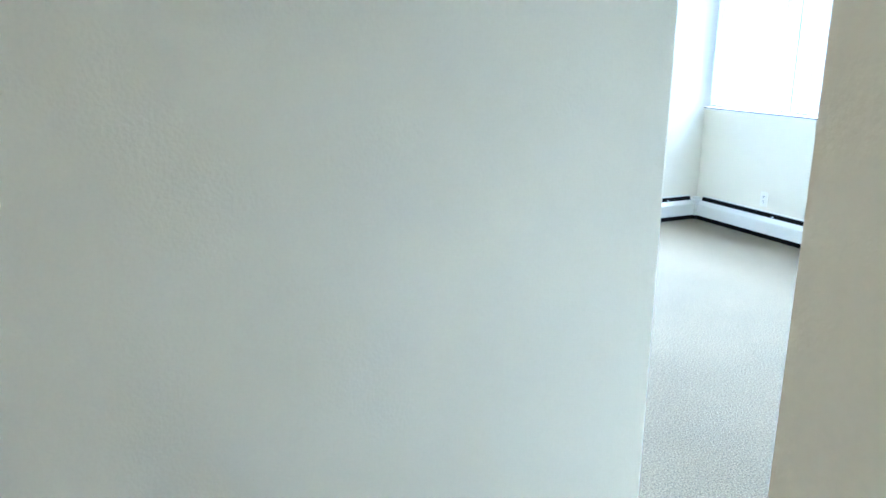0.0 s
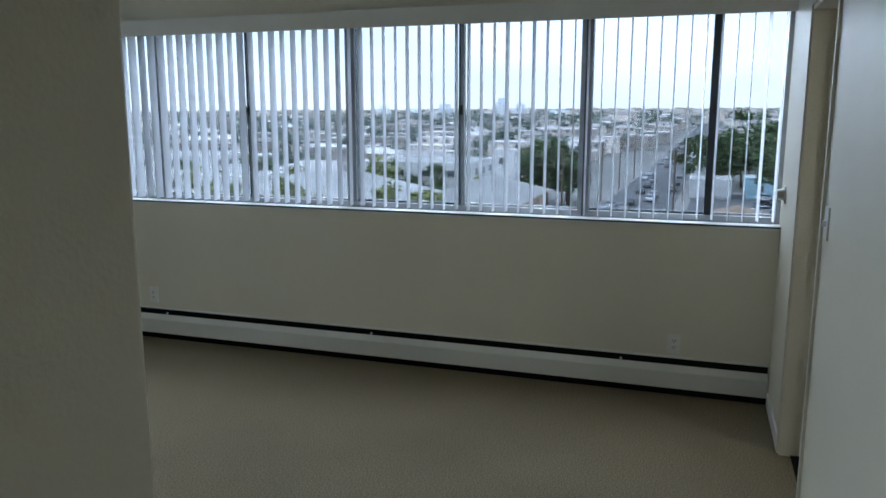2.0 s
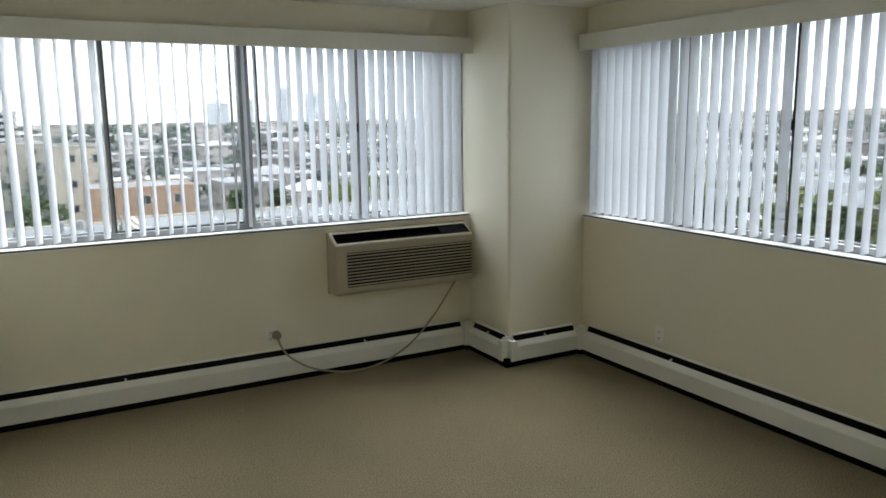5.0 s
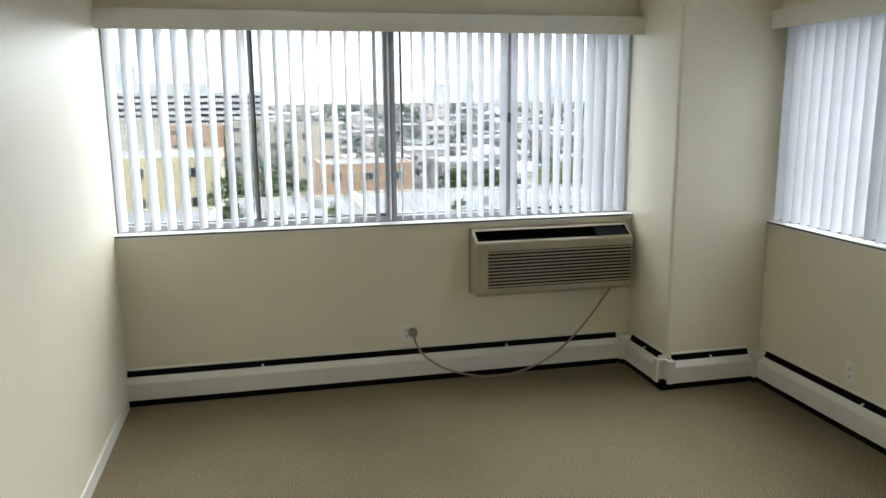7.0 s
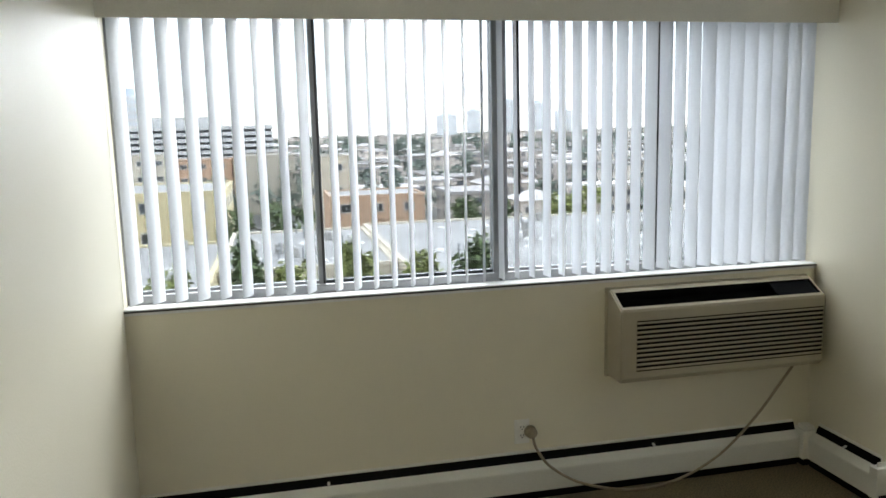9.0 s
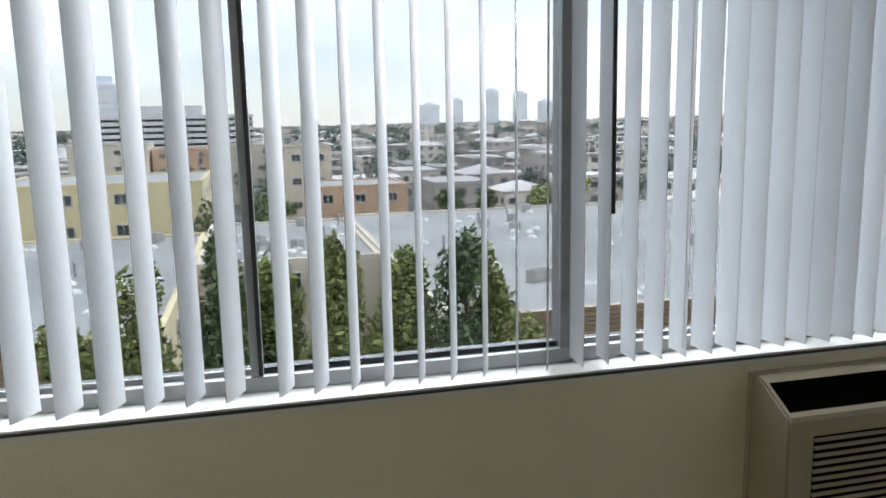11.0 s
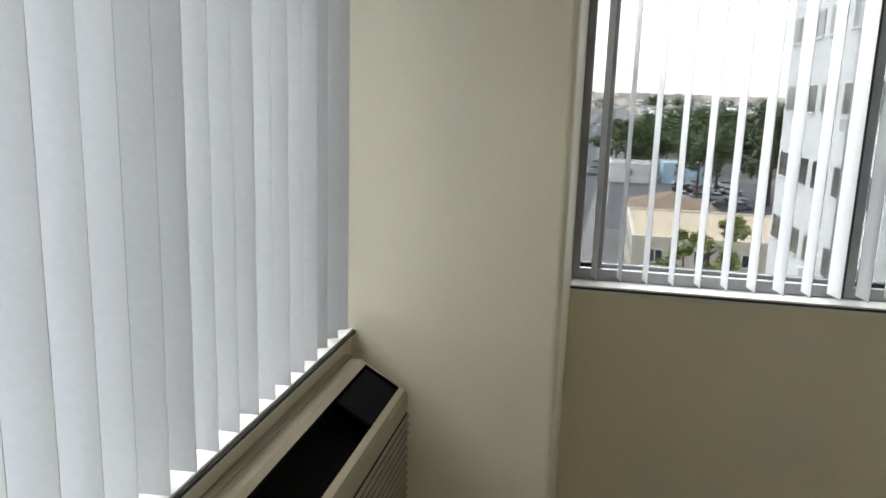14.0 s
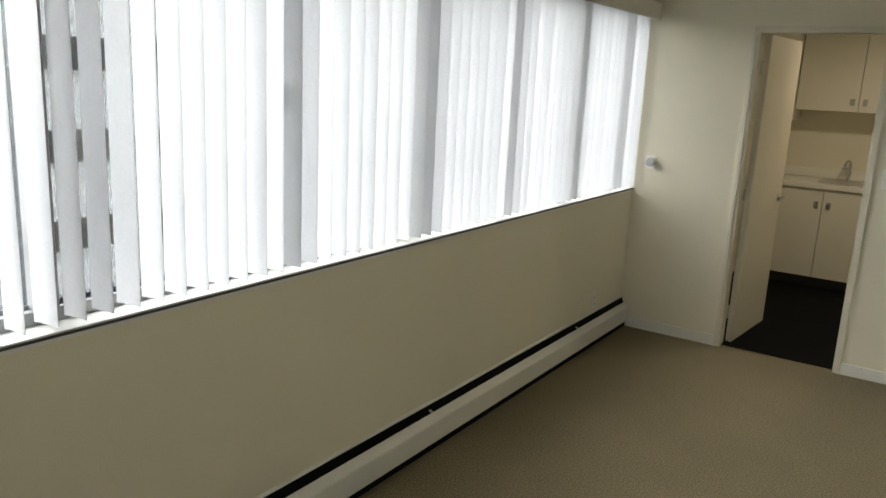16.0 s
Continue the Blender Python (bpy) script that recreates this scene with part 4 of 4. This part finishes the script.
tree(23, 96, 10, 4.5, LEAF, "round green tree between houses", 22, 2400, 0.35)
tree(36, 92, 11, 5.0, LEAF_YELLOW, "round green tree between houses", 23, 2400, 0.35)
for k in range(11):
    tree(72 + 2.6 * (k % 3), 18.5 + 4.6 * k, 8.6 + (k * 7) % 3, 3.2, LEAF_YELLOW if k % 3 else LEAF, "broad green garden tree before the houses", 30 + k, 2200, 0.3)
for k in range(14):
    tree(225 + 11 * (k % 4), -14 - 6.5 * k, 12.5 + (k * 5) % 6, 6.5, LEAF, "tall dark green tree beyond the parking lot", 60 + k, 1800, 0.6)
for x, y, h in ((50, -8.2, 10.4), (53, -7.0, 9.4)):
    tree(x, y, h, 1.9, LEAF_YELLOW, "leafy yellow-green tree beside the tan hall", int(x), 3000, 0.2)
for k in range(4, 10):
    tree(118 + 7 * (k % 4), -8 - 6 * k, 13 + (k * 3) % 5, 5.0, LEAF, "tall dark green tree", 90 + k, 1800, 0.45)


for k in range(12):
    tree(197 + 9 * (k % 3) + 4 * (k % 2), -5.0 - 2.6 * k, 13.5 + (k * 5) % 5, 5.0, LEAF, "tall dark green tree behind the shop", 120 + k, 1800, 0.5)
for k in range(9):
    tree(146 + 7 * (k % 3), 19 + 1.5 * k, 10 + (k * 3) % 6, 3.8, LEAF, "dense dark green street tree beside the houses", 140 + k, 1900, 0.4)
for k in range(8):
    tree(106 + 2.0 * (k % 3), 29 + 7.5 * k, 9 + k % 3, 3.4, LEAF if k % 2 else LEAF_YELLOW, "green garden tree between the houses", 160 + k, 1700, 0.34)
for k in range(7):
    tree(146 + 6 * (k % 3), -19 - 4.2 * k, 15 + (k * 5) % 4, 4.6, LEAF, "tall dark green tree at the edge of the parking lot", 180 + k, 2200, 0.42)


# ---- cars, poles and wires ----
def car(x, y, turned, base):
    top = thing("car", (0, 0, 0), "parked car with dark windows", "car", "cars in the street")
    top.matrix_basis = pose(x, y, base, 0, 0, turned)
    bm = bmesh.new()
    extrude_profile(bm, [(-2.2, 0.35), (-2.2, 0.8), (-1.2, 0.92), (-0.6, 1.0), (1.5, 1.0), (2.15, 0.85), (2.2, 0.35)], "y", -0.85, 0.85)
    part("body", bm, CAR_PAINT, top)
    bm = bmesh.new()
    extrude_profile(bm, [(-1.1, 0.93), (-0.4, 1.42), (1.0, 1.42), (1.6, 0.95)], "y", -0.74, 0.74)
    part("cabin", bm, WINDOW_DARK, top)
    part("roof", box_mesh(-0.38, -0.72, 1.4, 0.98, 0.72, 1.46, bevel=0.02), CAR_PAINT, top)
    for wx in (-1.35, 1.35):
        for wy in (-0.82, 0.82):
            bm = bmesh.new()
            made = bmesh.ops.create_cone(bm, segments=12, radius1=0.33, radius2=0.33, depth=0.2, cap_ends=True)["verts"]
            bmesh.ops.rotate(bm, verts=made, cent=(0, 0, 0), matrix=Matrix.Rotation(radians(90), 3, "X"))
            bmesh.ops.translate(bm, vec=(wx, wy, 0.33), verts=made)
            part("wheel", bm, TYRE, top)
    return top


first_car = car(150, road_y(150) + 4.6, -1.4, land(150, 10) + 0.05)
for k in range(44):
    x = 132 + 8.2 * k + rng.uniform(-1, 1)
    side = rng.choice((-4.8, -1.8, 1.8, 4.8))
    copy_thing(first_car, pose(x, road_y(x) + side, land(x, road_y(x)) + 0.05, 0, 0, -1.4 if side < 0 else 178.6))
for k in range(16):
    copy_thing(first_car, pose(138 + 12 * (k // 4), -16 - 3.2 * (k % 4) - (k // 4), GROUND + 0.06, 0, 0, 90 + rng.uniform(-3, 3)))


def pole(x, y, h):
    top = thing("utility_pole", (x, y, land(x, y)), "weathered wooden utility pole with crossarms", "utility pole", "utility poles")
    bm = bmesh.new()
    tube(bm, [(0, 0, 0), (0, 0, h / 2), (0, 0, h)], 0.16)
    part("pole", bm, WOOD_POLE, top)
    for z in (h - 0.6, h - 1.8):
        part("crossarm", box_mesh(-0.07, -1.3, z, 0.07, 1.3, z + 0.16), WOOD_POLE, top)
    return top


pole_places = [(106, 16.5), (118, 15.8), (136, 15.2), (160, 14.6), (190, 13.8), (225, 13.0), (128, -1.2), (165, -2.0)]
for x, y in pole_places:
    pole(x, y, 13.0)
for a, b in zip(pole_places[1:5], pole_places[2:6]):
    wires = thing("power_line", (0, 0, 0), "sagging black power lines between the poles", "power line", "power lines")
    for off in (-1.2, 0, 1.2):
        bm = bmesh.new()
        pa, pb = Vector((a[0], a[1] + off, land(*a) + 12.6)), Vector((b[0], b[1] + off, land(*b) + 12.6))
        tube(bm, [pa, (pa + pb) / 2 - Vector((0, 0, 0.7)), pb], 0.03, 4)
        part("wire", bm, SLOT, wires)


# ---- far city ----
def box_data(verts, faces, x0, y0, z0, x1, y1, z1, side=True):
    i = len(verts)
    verts += [(x0, y0, z0), (x1, y0, z0), (x1, y1, z0), (x0, y1, z0), (x0, y0, z1), (x1, y0, z1), (x1, y1, z1), (x0, y1, z1)]
    if side:
        faces += [(i, i + 1, i + 5, i + 4), (i + 1, i + 2, i + 6, i + 5), (i + 2, i + 3, i + 7, i + 6), (i + 3, i, i + 4, i + 7)]
    faces += [(i + 4, i + 5, i + 6, i + 7)]


def stuff(name, verts, faces, mat, label):
    data = bpy.data.meshes.new(name)
    data.from_pydata(verts, [], faces)
    data.materials.append(mat)
    return tagged(new(name, data), label, kind="stuff")


taken = [(-60, 20, 60, 150), (60, -60, 140, 52), (140, -60, 240, 18), (140, 18, 168, 40), (90, 52, 120, 92), (74, 84, 156, 130), (20, -80, 60, 0), (-70, 285, 0, 312)]
town = random.Random(3)
wv, wf, rv, rf, dv, df, tv, tf = [], [], [], [], [], [], [], []
spots = []
for gx in range(-16, 66):
    for gy in range(-18, 62):
        x, y = gx * 17 + town.uniform(-4, 4), gy * 19 + town.uniform(-4, 4)
        d = math.hypot(x, y)
        if d < 85 or d > 1050 or (x < 40 and y < 30) or (x < 0 and y < 1.2 * -x):
            continue
        if any(a[0] < x < a[2] and a[1] < y < a[3] for a in taken) or abs(y - road_y(x)) < 19:
            continue
        spots.append((x, y, d))
for x, y, d in spots:
    z = land(x, y)
    if town.random() < 0.4:
        n = 26 if d > 300 else 60
        h = town.uniform(5, 12) + (3 if d > 500 else 0)
        for _ in range(3):
            cx, cy, cz = x + town.uniform(-4, 4), y + town.uniform(-4, 4), z + h * town.uniform(0.35, 0.75)
            r = town.uniform(1.8, 3.4)
            for _ in range(n // 2):
                v = Vector((town.gauss(0, 1), town.gauss(0, 1), town.gauss(0, 1))).normalized() * town.random() ** 0.4
                p = Vector((cx, cy, cz)) + Vector((v.x * r, v.y * r, v.z * h * 0.32))
                a = Vector((town.gauss(0, 1), town.gauss(0, 1), town.gauss(0, 1))).normalized()
                b = a.orthogonal().normalized()
                s = 0.9 if d < 300 else 1.5
                i = len(tv)
                tv += [tuple(p - s * a), tuple(p + 0.6 * s * b), tuple(p + s * a), tuple(p - 0.6 * s * b)]
                tf.append((i, i + 1, i + 2, i + 3))
        continue
    w, l, h = town.uniform(8, 15), town.uniform(9, 17), town.choice((3.5, 3.8, 6.2, 6.5, 6.5, 9))
    if d > 400 and town.random() < 0.03:
        h = town.uniform(10, 16)
    box_data(wv, wf, x - w / 2, y - l / 2, z - 2, x + w / 2, y + l / 2, z + h)
    if town.random() < 0.35:
        i = len(rv)
        o, rise = 0.5, 1.8
        rv += [(x - w / 2 - o, y - l / 2 - o, z + h), (x + w / 2 + o, y - l / 2 - o, z + h), (x + w / 2 + o, y + l / 2 + o, z + h), (x - w / 2 - o, y + l / 2 + o, z + h),
               (x, y - l / 4, z + h + rise), (x, y + l / 4, z + h + rise)]
        rf += [(i, i + 1, i + 4), (i + 1, i + 2, i + 5, i + 4), (i + 2, i + 3, i + 5), (i + 3, i, i + 4, i + 5)]
    else:
        box_data(rv, rf, x - w / 2 - 0.2, y - l / 2 - 0.2, z + h - 0.3, x + w / 2 + 0.2, y + l / 2 + 0.2, z + h + 0.3)
    if d < 620:
        for s in range(int(h // 3)):
            zz = z + 3 * s + 1.2
            for k in range(3):
                u = (k + 0.5) / 3
                yy, xx = y - l / 2 + u * l, x - w / 2 + u * w
                box_data(dv, df, x - w / 2 - 0.06, yy - 0.8, zz, x - w / 2 + 0.05, yy + 0.8, zz + 1.2)
                box_data(dv, df, xx - 0.8, y - l / 2 - 0.06, zz, xx + 0.8, y - l / 2 + 0.05, zz + 1.2)
stuff("far_house_walls", wv, wf, FAR_WALL, "pale stucco houses of the far city")
stuff("far_house_roofs", rv, rf, FAR_ROOF, "grey and white roofs of the far city")
stuff("far_house_windows", dv, df, FAR_WINDOW, "dark windows of the far houses")
# wooded skyline and outer suburbs
for k in range(620):
    a = town.uniform(radians(-35), radians(125))
    d = town.uniform(620, 1700)
    x, y = d * math.cos(a), d * math.sin(a)
    z, h = land(x, y), town.uniform(8, 15)
    for _ in range(22):
        p = Vector((x + town.gauss(0, 4.5), y + town.gauss(0, 4.5), z + h * town.uniform(0.2, 1.0)))
        q = Vector((town.gauss(0, 1), town.gauss(0, 1), town.gauss(0, 1))).normalized()
        r = q.orthogonal().normalized()
        i = len(tv)
        tv += [tuple(p - 2.2 * q), tuple(p + 1.6 * r), tuple(p + 2.2 * q), tuple(p - 1.6 * r)]
        tf.append((i, i + 1, i + 2, i + 3))
stuff("far_trees", tv, tf, HAZED_TREE, "dark green trees scattered through the far city, lightened with painted haze")
wv, wf = [], []
for k in range(2600):
    a = town.uniform(radians(-35), radians(125))
    d = town.uniform(900, 2800)
    x, y = d * math.cos(a), d * math.sin(a)
    z = land(x, y)
    w, l, h = town.uniform(10, 28), town.uniform(10, 28), town.uniform(4, 12)
    box_data(wv, wf, x - w / 2, y - l / 2, z - 3, x + w / 2, y + l / 2, z + h)
stuff("outer_suburbs", wv, wf, FAR_WALL, "pale blocks of the outer suburbs in haze")


def tower(azimuth, distance, width, crest, label, bands=10):
    """A far glass tower with haze painted into its colour; azimuth in degrees from +x towards +y; crest: the level of
    its top.
    """
    x, y = distance * math.cos(radians(azimuth)), distance * math.sin(radians(azimuth))
    z = land(x, y) - 10
    height = crest - z
    top = thing("high_rise", (x, y, z), label, "high-rise", "far high-rises")
    top.matrix_basis = pose(x, y, z, 0, 0, azimuth)
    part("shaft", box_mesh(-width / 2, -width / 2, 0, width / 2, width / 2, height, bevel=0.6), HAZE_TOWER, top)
    for k in range(bands):
        zz = height * (k + 0.5) / bands
        part("floor_band", box_mesh(-width / 2 - 0.4, -width / 2 - 0.4, zz, width / 2 + 0.4, width / 2 + 0.4, zz + height / bands * 0.3), FAR_WALL, top)
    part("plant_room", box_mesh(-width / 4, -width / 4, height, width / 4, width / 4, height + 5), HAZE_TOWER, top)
    return top


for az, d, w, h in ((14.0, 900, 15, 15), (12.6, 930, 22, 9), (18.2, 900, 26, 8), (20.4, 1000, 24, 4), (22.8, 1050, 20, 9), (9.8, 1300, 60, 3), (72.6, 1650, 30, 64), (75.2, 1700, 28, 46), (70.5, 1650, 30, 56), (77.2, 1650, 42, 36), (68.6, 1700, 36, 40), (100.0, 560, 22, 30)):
    tower(az, d, w, h, "blue-grey tower on the skyline, paled with painted haze", 12)
